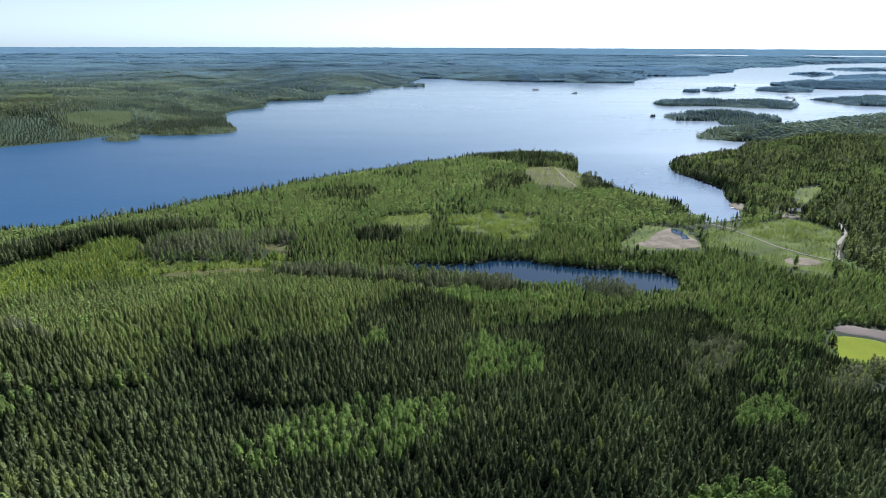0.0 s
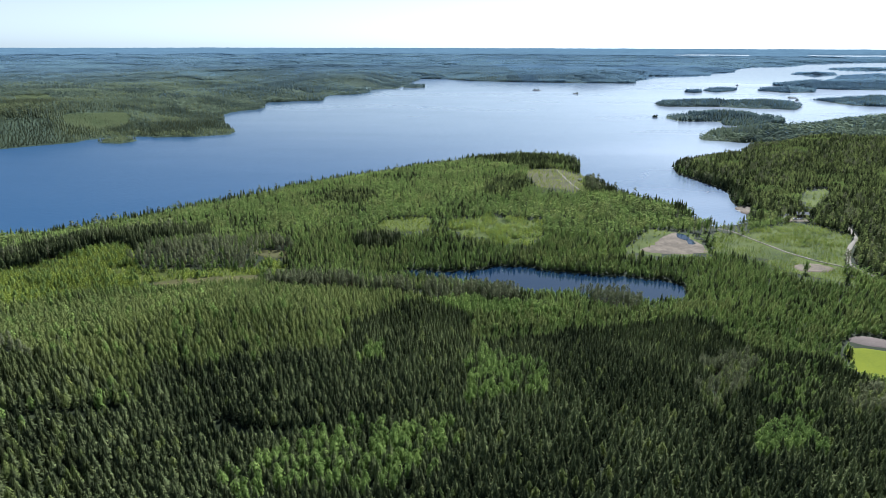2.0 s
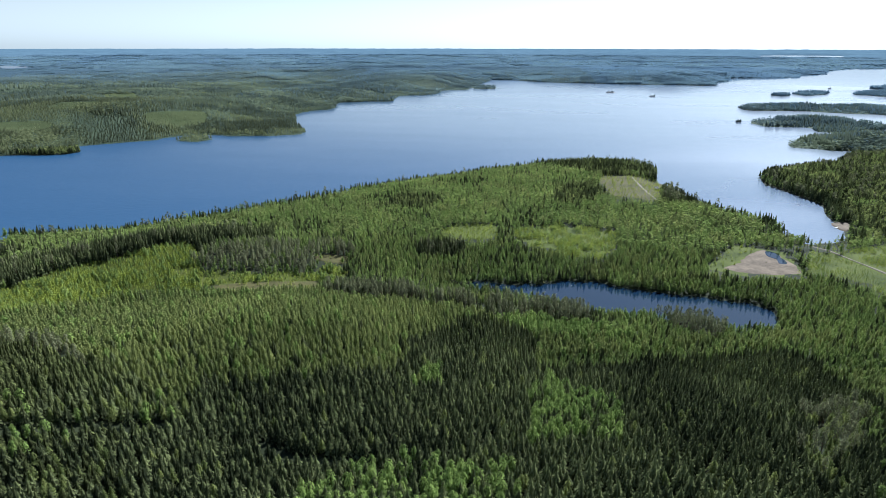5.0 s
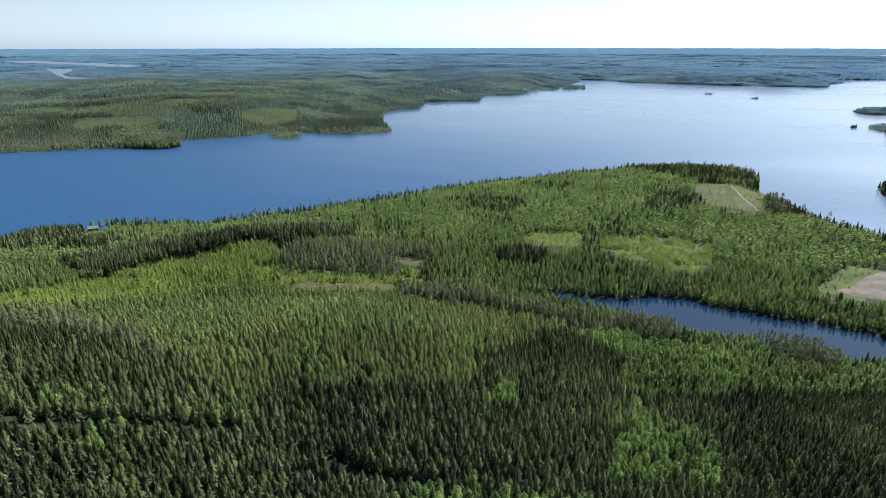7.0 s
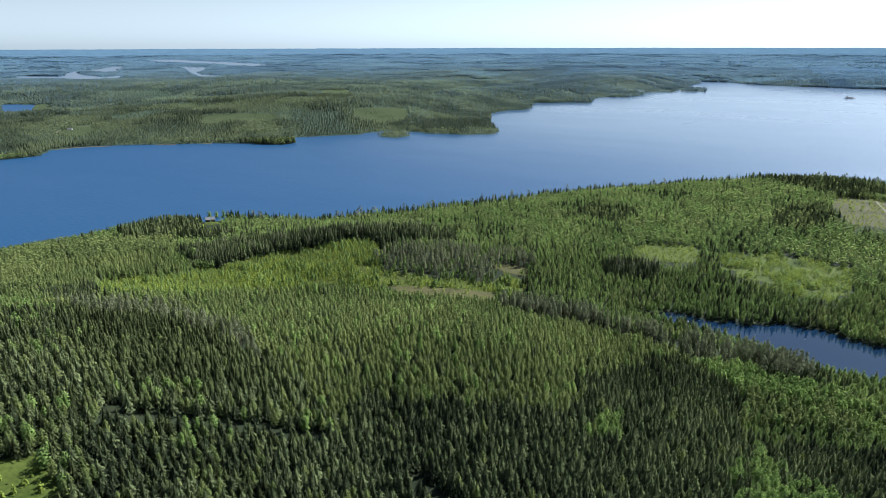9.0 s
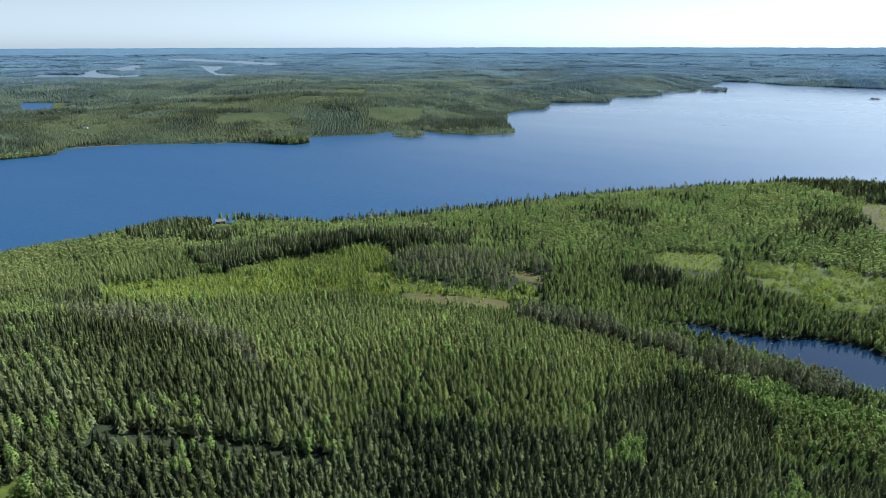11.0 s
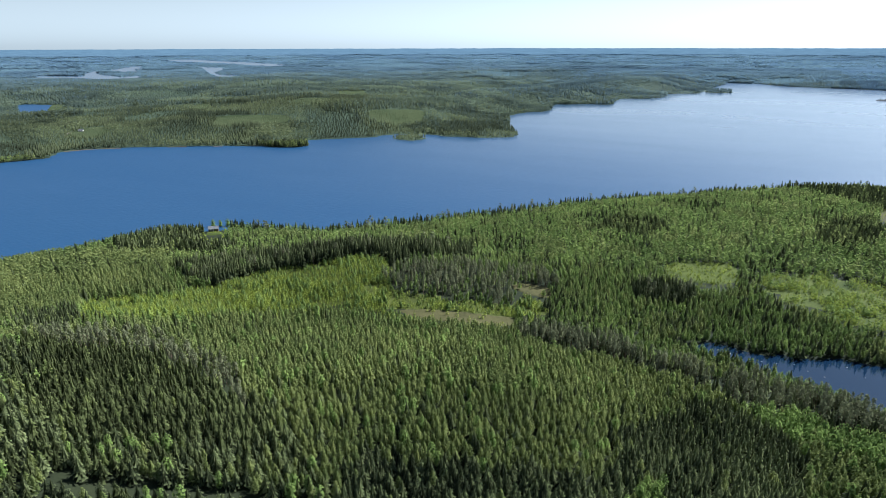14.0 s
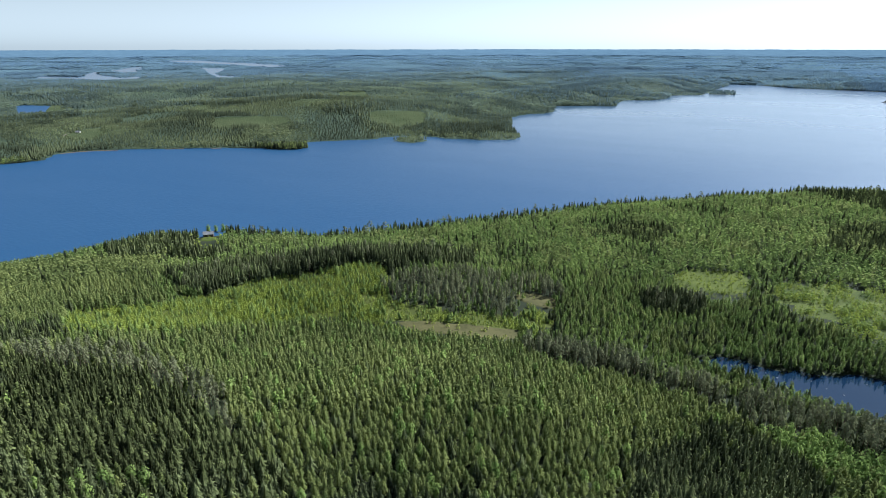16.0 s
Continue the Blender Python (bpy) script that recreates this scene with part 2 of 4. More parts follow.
STANDS = [(LEFT_PLANT, 2, 0, 0.93), (DARK_EDGE, 0, 2, 0.85), (SPRUCE_MAIN, 0, 2, 0.95), (SPRUCE_BROWN, 6, 2, 0.94), (PINE_OLIVE, 3, 2, 0.75), (BIRCH_A, 1, 0, 0.62), (BIRCH_B, 1, 0, 0.65), (BIRCH_C, 1, 0, 0.85),
          (PINE_D, 3, 2, 0.6), (PINE_R, 3, 2, 0.5), (BIRCH_D, 5, 0, 0.62), (BIRCH_F, 1, 0, 0.55), (BIRCH_G, 1, 2, 0.7), (DARK_STRIP, 0, 3, 0.92), (SHORE_DARK, 0, 2, 0.9), (PINE_GREY, 3, 5, 0.7), (PINE_STRIP, 3, 0, 0.7), (POND_PINES, 3, 5, 0.8),
          (BIRCH_E, 1, 2, 0.7), (CLUMP, 0, 3, 0.8), (TIP_WOODS, 0, 2, 0.8), (TIP_CLUMP, 0, 3, 0.85), (DARK_BAND, 0, 2, 0.6), (DARK_BELT, 0, 2, 0.6)]
OPENINGS = [(SAPLINGS, 0.85), (CLEAR_A, 0.55), (OPEN_A, 0.75), (CLEAR_TIP, 0.4), (CLEAR_B, 0.16), (CLEAR_C, 0.3), (CLEAR_D, 0.15), (EAST_OPEN, 0.5),
            (EAST_CLEAR, 0.3), (SPIT, 0.2), (MUD_MARGIN, 0.25), (MUD, 0.0), (PIT, 0.0), (FIELD, 0.0), (PLOUGH, 0.0), (YARD, 0.0), (HARBOUR, 0.0), (HOUSE_GAP, 0.3), (LAWN, 0.0)]
POND_SHEET = [(-60, 360), (175, 360), (175, 465), (-60, 465)]
FAR_CLEARINGS = [[(-1061, 760), (-1094, 803), (-1089, 853), (-1041, 829), (-1019, 781)], [(-960, 1200), (-1010, 1330), (-960, 1370), (-850, 1230), (-880, 1180)],
                 [(-735, 1190), (-698, 1250), (-650, 1275), (-618, 1210), (-640, 1150), (-700, 1145)],
                 [(-958, 1003), (-841, 1060), (-790, 1010), (-900, 930)], [(-1776, 1197), (-1717, 1204), (-1560, 1090), (-1600, 1070)],
                 [(-1226, 1194), (-1192, 1209), (-1075, 1090), (-1110, 1075)], [(-1154, 1673), (-1083, 1717), (-900, 1430), (-960, 1400)]]

# ---- sky, sun ----
SUN, SKY = 5.0, 0.082
SUN_AZIMUTH, SUN_HEIGHT = 25.0, 44.0     # degrees to the right of +y, and up
world = bpy.data.worlds.new("sky")
scene.world = world
world.use_nodes = True
wn = world.node_tree.nodes
sky = wn.new("ShaderNodeTexSky")
sky.sky_type, sky.sun_disc = "NISHITA", False
sky.sun_elevation, sky.sun_rotation = radians(SUN_HEIGHT), radians(SUN_AZIMUTH)
sky.altitude, sky.air_density, sky.dust_density, sky.ozone_density = 200.0, 0.75, 0.5, 0.9
wn["Background"].inputs["Strength"].default_value = SKY
# summer haze: the sky pales to near white in its lowest degrees
wl = world.node_tree.links.new
coord, split, low, grey, pale, mix = (wn.new("ShaderNode" + k) for k in ("TexCoord", "SeparateXYZ", "MapRange", "RGBToBW", "Mix", "Mix"))
wl(coord.outputs["Generated"], split.inputs[0])
wl(split.outputs["Z"], low.inputs["Value"])
low.interpolation_type = "SMOOTHSTEP"
low.inputs["From Min"].default_value, low.inputs["From Max"].default_value = 0.0, 1.1
low.inputs["To Min"].default_value, low.inputs["To Max"].default_value = 0.97, 0.0
wl(sky.outputs["Color"], grey.inputs[0])
pale.data_type = mix.data_type = "RGBA"
pale.blend_type = "MULTIPLY"
pale.inputs[0].default_value = 1.0
wl(grey.outputs[0], pale.inputs[6])
pale.inputs[7].default_value = (0.69, 0.74, 0.728, 1)
wl(low.outputs["Result"], mix.inputs[0])
wl(sky.outputs["Color"], mix.inputs[6])
wl(pale.outputs[2], mix.inputs[7])
wl(mix.outputs[2], wn["Background"].inputs["Color"])
sun = new("sun", bpy.data.lights.new("sun", "SUN"))
sun.data.energy, sun.data.angle, sun.data.color = SUN, radians(0.53), (1.0, 0.965, 0.91)
sun_way = Vector((math.sin(radians(SUN_AZIMUTH)) * math.cos(radians(SUN_HEIGHT)), math.cos(radians(SUN_AZIMUTH)) * math.cos(radians(SUN_HEIGHT)), math.sin(radians(SUN_HEIGHT))))
sun.matrix_world = look(sun_way * 300, (0, 0, 0))


# ---- materials ----
def material(name, dark, light, rough=0.8, scale=0.05, fine=1.2, tone=0.0, through=0.0, bump=0.0, spec=0.3):
    """Two colours mixed by noise at a coarse and a fine scale; tone: how much a plant's own tint shifts it; through: light passing leaves."""
    m = bpy.data.materials.new(name)
    m.use_nodes = True
    t = m.node_tree
    n, link = t.nodes, t.links.new
    p = n["Principled BSDF"]
    geo = n.new("ShaderNodeNewGeometry")
    coarse, small = n.new("ShaderNodeTexNoise"), n.new("ShaderNodeTexNoise")
    for tex, s in ((coarse, scale), (small, fine)):
        link(geo.outputs["Position"], tex.inputs["Vector"])
        tex.inputs["Scale"].default_value, tex.inputs["Detail"].default_value = s, 4
    add = n.new("ShaderNodeMath")
    add.operation = "MULTIPLY_ADD"
    link(small.outputs["Fac"], add.inputs[0])
    add.inputs[1].default_value = 0.6
    link(coarse.outputs["Fac"], add.inputs[2])
    rng = n.new("ShaderNodeMapRange")
    rng.inputs["From Min"].default_value, rng.inputs["From Max"].default_value = 0.5, 1.1
    link(add.outputs[0], rng.inputs["Value"])
    fac = rng.outputs["Result"]
    if tone:
        att = n.new("ShaderNodeAttribute")
        att.attribute_name = "tone"
        mix = n.new("ShaderNodeMix")
        mix.data_type = "FLOAT"
        mix.inputs[0].default_value = tone
        link(fac, mix.inputs[2])
        link(att.outputs["Fac"], mix.inputs[3])
        fac = mix.outputs[0]
    ramp = n.new("ShaderNodeMix")
    ramp.data_type = "RGBA"
    link(fac, ramp.inputs[0])
    ramp.inputs[6].default_value, ramp.inputs[7].default_value = (*dark, 1), (*light, 1)
    link(ramp.outputs[2], p.inputs["Base Color"])
    p.inputs["Roughness"].default_value = rough
    p.inputs["Specular IOR Level"].default_value = spec
    if bump:
        b = n.new("ShaderNodeBump")
        b.inputs["Strength"].default_value, b.inputs["Distance"].default_value = 0.6, bump
        link(small.outputs["Fac"], b.inputs["Height"])
        link(b.outputs["Normal"], p.inputs["Normal"])
    if through:
        tr, ms = n.new("ShaderNodeBsdfTranslucent"), n.new("ShaderNodeMixShader")
        link(ramp.outputs[2], tr.inputs["Color"])
        ms.inputs[0].default_value = through
        link(p.outputs[0], ms.inputs[1])
        link(tr.outputs[0], ms.inputs[2])
        link(ms.outputs[0], n["Material Output"].inputs["Surface"])
    return m


def water_material(name, deep, rough, wave, patch, winds=(), slick=None):
    m = bpy.data.materials.new(name)
    m.use_nodes = True
    n, link = m.node_tree.nodes, m.node_tree.links.new
    p = n["Principled BSDF"]
    p.inputs["Base Color"].default_value = (*deep, 1)
    p.inputs["IOR"].default_value = 1.33
    geo, gust, rng = n.new("ShaderNodeNewGeometry"), n.new("ShaderNodeTexNoise"), n.new("ShaderNodeMapRange")
    stretch = n.new("ShaderNodeMapping")
    stretch.inputs["Scale"].default_value = (0.35, 1.0, 1.0)
    stretch.inputs["Rotation"].default_value = (0, 0, 0.5)
    link(geo.outputs["Position"], stretch.inputs["Vector"])
    link(stretch.outputs["Vector"], gust.inputs["Vector"])
    gust.inputs["Scale"].default_value, gust.inputs["Detail"].default_value = patch, 5
    link(gust.outputs["Fac"], rng.inputs["Value"])
    rng.inputs["From Min"].default_value, rng.inputs["From Max"].default_value = 0.35, 0.65
    rng.inputs["To Min"].default_value, rng.inputs["To Max"].default_value = rough * 0.88, rough * 1.12
    spread = rng.outputs["Result"]
    for place, near, far, low, high in winds:
        # lee and open water: the wind's ruffling grows with the distance from a place
        gap, grow_by, times = n.new("ShaderNodeVectorMath"), n.new("ShaderNodeMapRange"), n.new("ShaderNodeMath")
        gap.operation, times.operation, grow_by.interpolation_type = "DISTANCE", "MULTIPLY", "SMOOTHSTEP"
        gap.inputs[1].default_value = (*place, 0)
        link(geo.outputs["Position"], gap.inputs[0])
        link(gap.outputs["Value"], grow_by.inputs["Value"])
        for key, value in (("From Min", near), ("From Max", far), ("To Min", low), ("To Max", high)):
            grow_by.inputs[key].default_value = value
        link(spread, times.inputs[0])
        link(grow_by.outputs["Result"], times.inputs[1])
        spread = times.outputs[0]
    link(spread, p.inputs["Roughness"])
    if slick:
        # glassy slicks between the ruffled patches, fewer away from the open middle
        place, near, far, share = slick
        gap, fade = n.new("ShaderNodeVectorMath"), n.new("ShaderNodeMapRange")
        gap.operation, fade.interpolation_type = "DISTANCE", "SMOOTHSTEP"
        gap.inputs[1].default_value = (*place, 0)
        link(geo.outputs["Position"], gap.inputs[0])
        link(gap.outputs["Value"], fade.inputs["Value"])
        for key, value in (("From Min", near), ("From Max", far), ("To Min", share), ("To Max", 0.0)):
            fade.inputs[key].default_value = value
        link(fade.outputs["Result"], p.inputs["Coat Weight"])
        p.inputs["Coat Roughness"].default_value, p.inputs["Coat IOR"].default_value = 0.12, 1.33
    ripple, b = n.new("ShaderNodeTexNoise"), n.new("ShaderNodeBump")
    link(stretch.outputs["Vector"], ripple.inputs["Vector"])
    ripple.inputs["Scale"].default_value, ripple.inputs["Detail"].default_value = 0.32, 6
    ripple.inputs["Roughness"].default_value = 0.6
    b.inputs["Strength"].default_value, b.inputs["Distance"].default_value = 1.0, wave
    link(ripple.outputs["Fac"], b.inputs["Height"])
    link(b.outputs["Normal"], p.inputs["Normal"])
    return m


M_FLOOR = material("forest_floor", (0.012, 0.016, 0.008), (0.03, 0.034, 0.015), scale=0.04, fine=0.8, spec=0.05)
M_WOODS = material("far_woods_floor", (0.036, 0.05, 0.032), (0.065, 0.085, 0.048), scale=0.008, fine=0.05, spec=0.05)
# distant and rim floors carry the blue of aerial haze in their base colour
M_HAZED_DISTANCE = material("hazed_distant_woods", (0.075, 0.118, 0.138), (0.105, 0.155, 0.168), scale=0.012, fine=0.06, spec=0.0)
M_HAZED_RIM = material("hazed_horizon_woods", (0.066, 0.106, 0.14), (0.095, 0.148, 0.188), scale=0.015, fine=0.06, spec=0.0)
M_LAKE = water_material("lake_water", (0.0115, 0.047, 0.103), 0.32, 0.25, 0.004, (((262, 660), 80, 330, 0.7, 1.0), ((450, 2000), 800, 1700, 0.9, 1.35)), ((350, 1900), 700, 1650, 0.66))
# base colour lightened to stand in for sky reflection lost on the rising sheet
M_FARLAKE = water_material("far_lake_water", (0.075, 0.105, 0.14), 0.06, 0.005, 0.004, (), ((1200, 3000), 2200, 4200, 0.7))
M_POND = water_material("pond_water", (0.006, 0.016, 0.034), 0.09, 0.02, 0.01)
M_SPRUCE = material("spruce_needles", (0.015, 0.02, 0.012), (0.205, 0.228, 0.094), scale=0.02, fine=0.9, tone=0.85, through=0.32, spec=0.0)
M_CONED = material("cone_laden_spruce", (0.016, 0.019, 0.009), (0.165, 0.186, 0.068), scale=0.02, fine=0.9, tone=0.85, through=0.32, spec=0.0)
M_BIRCH = material("birch_leaves", (0.105, 0.155, 0.04), (0.25, 0.32, 0.085), scale=0.03, fine=0.9, tone=0.75, through=0.4, spec=0.0)
M_MIXED = material("young_birch_leaves", (0.114, 0.142, 0.047), (0.262, 0.285, 0.092), scale=0.02, fine=0.9, tone=0.75, through=0.52, spec=0.0)
M_GREEN = material("young_forest_leaves", (0.112, 0.158, 0.045), (0.275, 0.335, 0.095), scale=0.02, fine=0.9, tone=0.75, through=0.5, spec=0.0)
M_PINE = material("pine_needles", (0.092, 0.1, 0.053), (0.2, 0.202, 0.104), scale=0.02, fine=0.9, tone=0.75, through=0.45, spec=0.0)
M_SAPLING = material("sapling_leaves", (0.165, 0.198, 0.034), (0.31, 0.355, 0.066), scale=0.03, fine=0.9, tone=0.75, through=0.4, spec=0.0)
M_FARTREE = material("lakeside_tree_leaves", (0.036, 0.053, 0.036), (0.155, 0.19, 0.102), scale=0.006, fine=0.05, tone=0.7, through=0.45, spec=0.0)
# leaf colours step towards pale blue to stand in for aerial haze
HAZED_WOODS = [material(name, dark, light, scale=0.006, fine=0.05, tone=0.85, through=0.5, spec=0.0) for name, dark, light in (
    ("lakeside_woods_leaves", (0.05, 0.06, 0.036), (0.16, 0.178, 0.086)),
    ("hazed_far_leaves", (0.066, 0.086, 0.07), (0.158, 0.188, 0.118)),
    ("hazed_farther_leaves", (0.086, 0.12, 0.125), (0.148, 0.192, 0.17)),
    ("hazed_distant_leaves", (0.108, 0.163, 0.208), (0.156, 0.225, 0.255)),
    ("hazed_horizon_leaves", (0.142, 0.222, 0.3), (0.19, 0.28, 0.345)))]
M_TRUNK = material("bark", (0.05, 0.035, 0.025), (0.16, 0.12, 0.09), scale=1.5, fine=8)
M_PINEBARK = material("pine_bark", (0.09, 0.06, 0.04), (0.22, 0.155, 0.105), scale=1.5, fine=8)
M_BIRCHBARK = material("birch_bark", (0.25, 0.24, 0.22), (0.62, 0.6, 0.56), scale=1.5, fine=8)
M_GRASS = material("meadow_grass", (0.022, 0.034, 0.006), (0.094, 0.108, 0.02), scale=0.05, fine=0.7, bump=0.15, spec=0.05)
M_HEATH = material("heathy_undergrowth", (0.04, 0.048, 0.01), (0.085, 0.095, 0.022), scale=0.05, fine=0.7, bump=0.15, spec=0.05)
M_CLEARCUT = material("clearcut_ground", (0.036, 0.036, 0.013), (0.094, 0.083, 0.032), scale=0.06, fine=0.6, bump=0.15, spec=0.05)
M_FELLED = material("felled_ground", (0.036, 0.048, 0.022), (0.075, 0.085, 0.04), scale=0.02, fine=0.12, spec=0.0)
M_MUD = material("sand_and_mud", (0.05, 0.036, 0.022), (0.158, 0.12, 0.08), scale=0.09, fine=0.5, bump=0.05, spec=0.1)
M_GRAVEL = material("gravel_road", (0.12, 0.1, 0.075), (0.22, 0.19, 0.15), scale=0.2, fine=3, spec=0.1)
M_CROP = material("crop_field", (0.085, 0.1, 0.002), (0.13, 0.142, 0.004), scale=0.05, fine=1.0, bump=0.05, spec=0.05)
M_SOIL = material("ploughed_soil", (0.07, 0.055, 0.045), (0.13, 0.1, 0.085), scale=0.05, fine=1.5, bump=0.1, spec=0.05)
M_ROCK = material("grey_rock", (0.12, 0.11, 0.10), (0.32, 0.30, 0.28), scale=0.4, fine=2, bump=0.05)
M_WALL = material("dark_stained_boards", (0.06, 0.04, 0.03), (0.12, 0.08, 0.06), scale=0.6, fine=6)
M_PALE = material("pale_painted_boards", (0.5, 0.47, 0.42), (0.7, 0.67, 0.6), scale=0.6, fine=6)
M_ROOF = material("roof_felt", (0.10, 0.10, 0.10), (0.22, 0.21, 0.20), scale=0.8, fine=5)
M_PANE = material("window_glass", (0.02, 0.025, 0.03), (0.05, 0.06, 0.07), rough=0.08, scale=1, fine=5, spec=0.6)
M_METAL = material("white_painted_metal", (0.6, 0.6, 0.6), (0.8, 0.8, 0.8), rough=0.35, scale=1, fine=5)


# ---- mesh helpers ----
def mesh_from(name, verts, faces, mats, tone=None, index=None, smooth_shade=False):
    """A mesh out of arrays: verts n x 3, faces m x 3 or m x 4."""
    me = bpy.data.meshes.new(name)
    verts, faces = np.asarray(verts, np.float32), np.asarray(faces, np.int32)
    k = faces.shape[1]
    me.vertices.add(len(verts))
    me.vertices.foreach_set("co", verts.ravel())
    me.loops.add(faces.size)
    me.loops.foreach_set("vertex_index", faces.ravel())
    me.polygons.add(len(faces))
    me.polygons.foreach_set("loop_start", np.arange(0, faces.size, k, dtype=np.int32))
    me.polygons.foreach_set("loop_total", np.full(len(faces), k, np.int32))
    for m in mats:
        me.materials.append(m)
    if index is not None:
        me.polygons.foreach_set("material_index", np.asarray(index, np.int32))
    me.polygons.foreach_set("use_smooth", np.full(len(faces), smooth_shade))
    if tone is not None:
        me.attributes.new("tone", "FLOAT", "POINT").data.foreach_set("value", np.asarray(tone, np.float32))
    me.update(calc_edges=True)
    return me


def grid_faces(rows, cols, close=False):
    i, j = np.meshgrid(np.arange(rows - 1), np.arange(cols if close else cols - 1), indexing="ij")
    j1 = (j + 1) % cols
    return np.stack([i * cols + j, i * cols + j1, (i + 1) * cols + j1, (i + 1) * cols + j], -1).reshape(-1, 4)


def part(name, bm, mat, parent, label=""):
    me = bpy.data.meshes.new(name)
    bm.to_mesh(me)
    bm.free()
    me.materials.append(mat)
    ob = new(name, me)
    ob.parent = parent
    return tagged(ob, label) if label else ob


def box(bm, x0, x1, y0, y1, z0, z1):
    m = Matrix.Translation(((x0 + x1) / 2, (y0 + y1) / 2, (z0 + z1) / 2)) @ Matrix.Diagonal((x1 - x0, y1 - y0, z1 - z0, 1))
    bmesh.ops.create_cube(bm, size=1, matrix=m)
    return bm


# ---- ground and water: one sheet each, from below the flight line to the rim ----
angles = np.radians(np.concatenate([np.arange(-48, 74, 0.4), np.arange(74, 312, 4.0)]))     # from +y, to the left
rings = np.concatenate([[1.0, 30.0, 60.0], np.geomspace(80, FAR_RIM, 230)])
RR, AA = np.meshgrid(rings, angles, indexing="ij")
GX, GY = CENTRE[0] - RR * np.sin(AA), CENTRE[1] + RR * np.cos(AA)
GS = shore(GX, GY)
GZ = terrain(GX, GY, GS)
faces = grid_faces(len(rings), len(angles), close=True)
ring_of = faces[:, 0] // len(angles)
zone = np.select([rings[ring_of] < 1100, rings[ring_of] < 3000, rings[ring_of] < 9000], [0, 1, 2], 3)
mid_x, mid_y = GX.ravel()[faces].mean(1), GY.ravel()[faces].mean(1)
for poly in (OPEN_A, MUD_MARGIN, EAST_OPEN, EAST_CLEAR):
    zone = np.where(inside(poly, mid_x, mid_y), 4, zone)
zone = np.where(inside(SAPLINGS, mid_x, mid_y), 5, zone)
ground = new("ground", mesh_from("ground", settle(GX, GY, GZ).reshape(-1, 3), faces, [M_FLOOR, M_WOODS, M_HAZED_DISTANCE, M_HAZED_RIM, M_GRASS, M_HEATH], index=zone, smooth_shade=True))
tagged(ground, "rolling forest ground with green undergrowth and lake shores", "ground", kind="structure")
wr = np.concatenate([[1.0, 200.0], np.geomspace(300, FAR_RIM, 70)])
WA = np.radians(np.concatenate([np.arange(-48, 74, 1.0), np.arange(74, 312, 6.0)]))
RR, AA = np.meshgrid(wr, WA, indexing="ij")
WX, WY = CENTRE[0] - RR * np.sin(AA), CENTRE[1] + RR * np.cos(AA)
w_faces = grid_faces(len(wr), len(WA), close=True)
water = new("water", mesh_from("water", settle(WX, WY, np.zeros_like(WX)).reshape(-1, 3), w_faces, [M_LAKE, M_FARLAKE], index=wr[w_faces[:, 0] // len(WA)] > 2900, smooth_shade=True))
tagged(water, "blue rippled lake water glittering towards the sun", "lake", kind="structure")


def drape(name, label, category, outline, mat, lift, rounds=8, kind="structure"):
    """A patch of other ground laid over the sheet, inside a rounded outline."""
    p = np.array(outline, float)
    k = len(p)
    u = np.linspace(0, k, k * 10, endpoint=False)
    i, f = u.astype(int), (u % 1)[:, None]
    a, b, c, d = p[(i - 1) % k], p[i % k], p[(i + 1) % k], p[(i + 2) % k]
    ring = 0.5 * (2 * b + (c - a) * f + (2 * a - 5 * b + 4 * c - d) * f ** 2 + (3 * b - a - 3 * c + d) * f ** 3)
    ring += (np.stack([vnoise(ring[:, 0] / 5, ring[:, 1] / 5, 21), vnoise(ring[:, 0] / 5, ring[:, 1] / 5, 22)], -1) - 0.5) * 3
    mid = ring.mean(0)
    s = np.linspace(0.02, 1, rounds)[:, None, None]
    xy = mid + (ring - mid)[None] * s
    z = np.maximum(terrain(xy[..., 0], xy[..., 1]), 0.05) + lift
    z[-1] -= lift + 0.3
    ob = new(name, mesh_from(name, np.dstack([xy, z[..., None]]).reshape(-1, 3), grid_faces(rounds, len(ring), True), [mat], smooth_shade=True))
    return tagged(ob, label, category, kind=kind)


def ribbon(name, label, category, line, width, mat, lift=0.35):
    p = np.array([line[0]] + line + [line[-1]], float)
    pts = []
    for a, b, c, d in zip(p, p[1:], p[2:], p[3:]):
        for f in np.linspace(0, 1, 14, endpoint=False):
            pts.append(0.5 * (2 * b + (c - a) * f + (2 * a - 5 * b + 4 * c - d) * f ** 2 + (3 * b - a - 3 * c + d) * f ** 3))
    pts = np.array(pts)
    t = np.gradient(pts, axis=0)
    n = np.stack([-t[:, 1], t[:, 0]], -1) / (np.linalg.norm(t, axis=1)[:, None] + 1e-9)
    w = width * (0.85 + 0.4 * vnoise(np.arange(len(pts)) / 4.0, np.zeros(len(pts)), 31))[:, None] / 2
    xy = np.stack([pts + n * w * k for k in (-1, -0.5, 0, 0.5, 1)], 1)
    z = np.maximum(terrain(xy[..., 0], xy[..., 1]), 0.1) + lift
    z[:, [0, -1]] -= lift + 0.2
    ob = new(name, mesh_from(name, np.dstack([xy, z[..., None]]).reshape(-1, 3), grid_faces(len(pts), 5), [mat], smooth_shade=True))
    return tagged(ob, label, category, kind="structure")


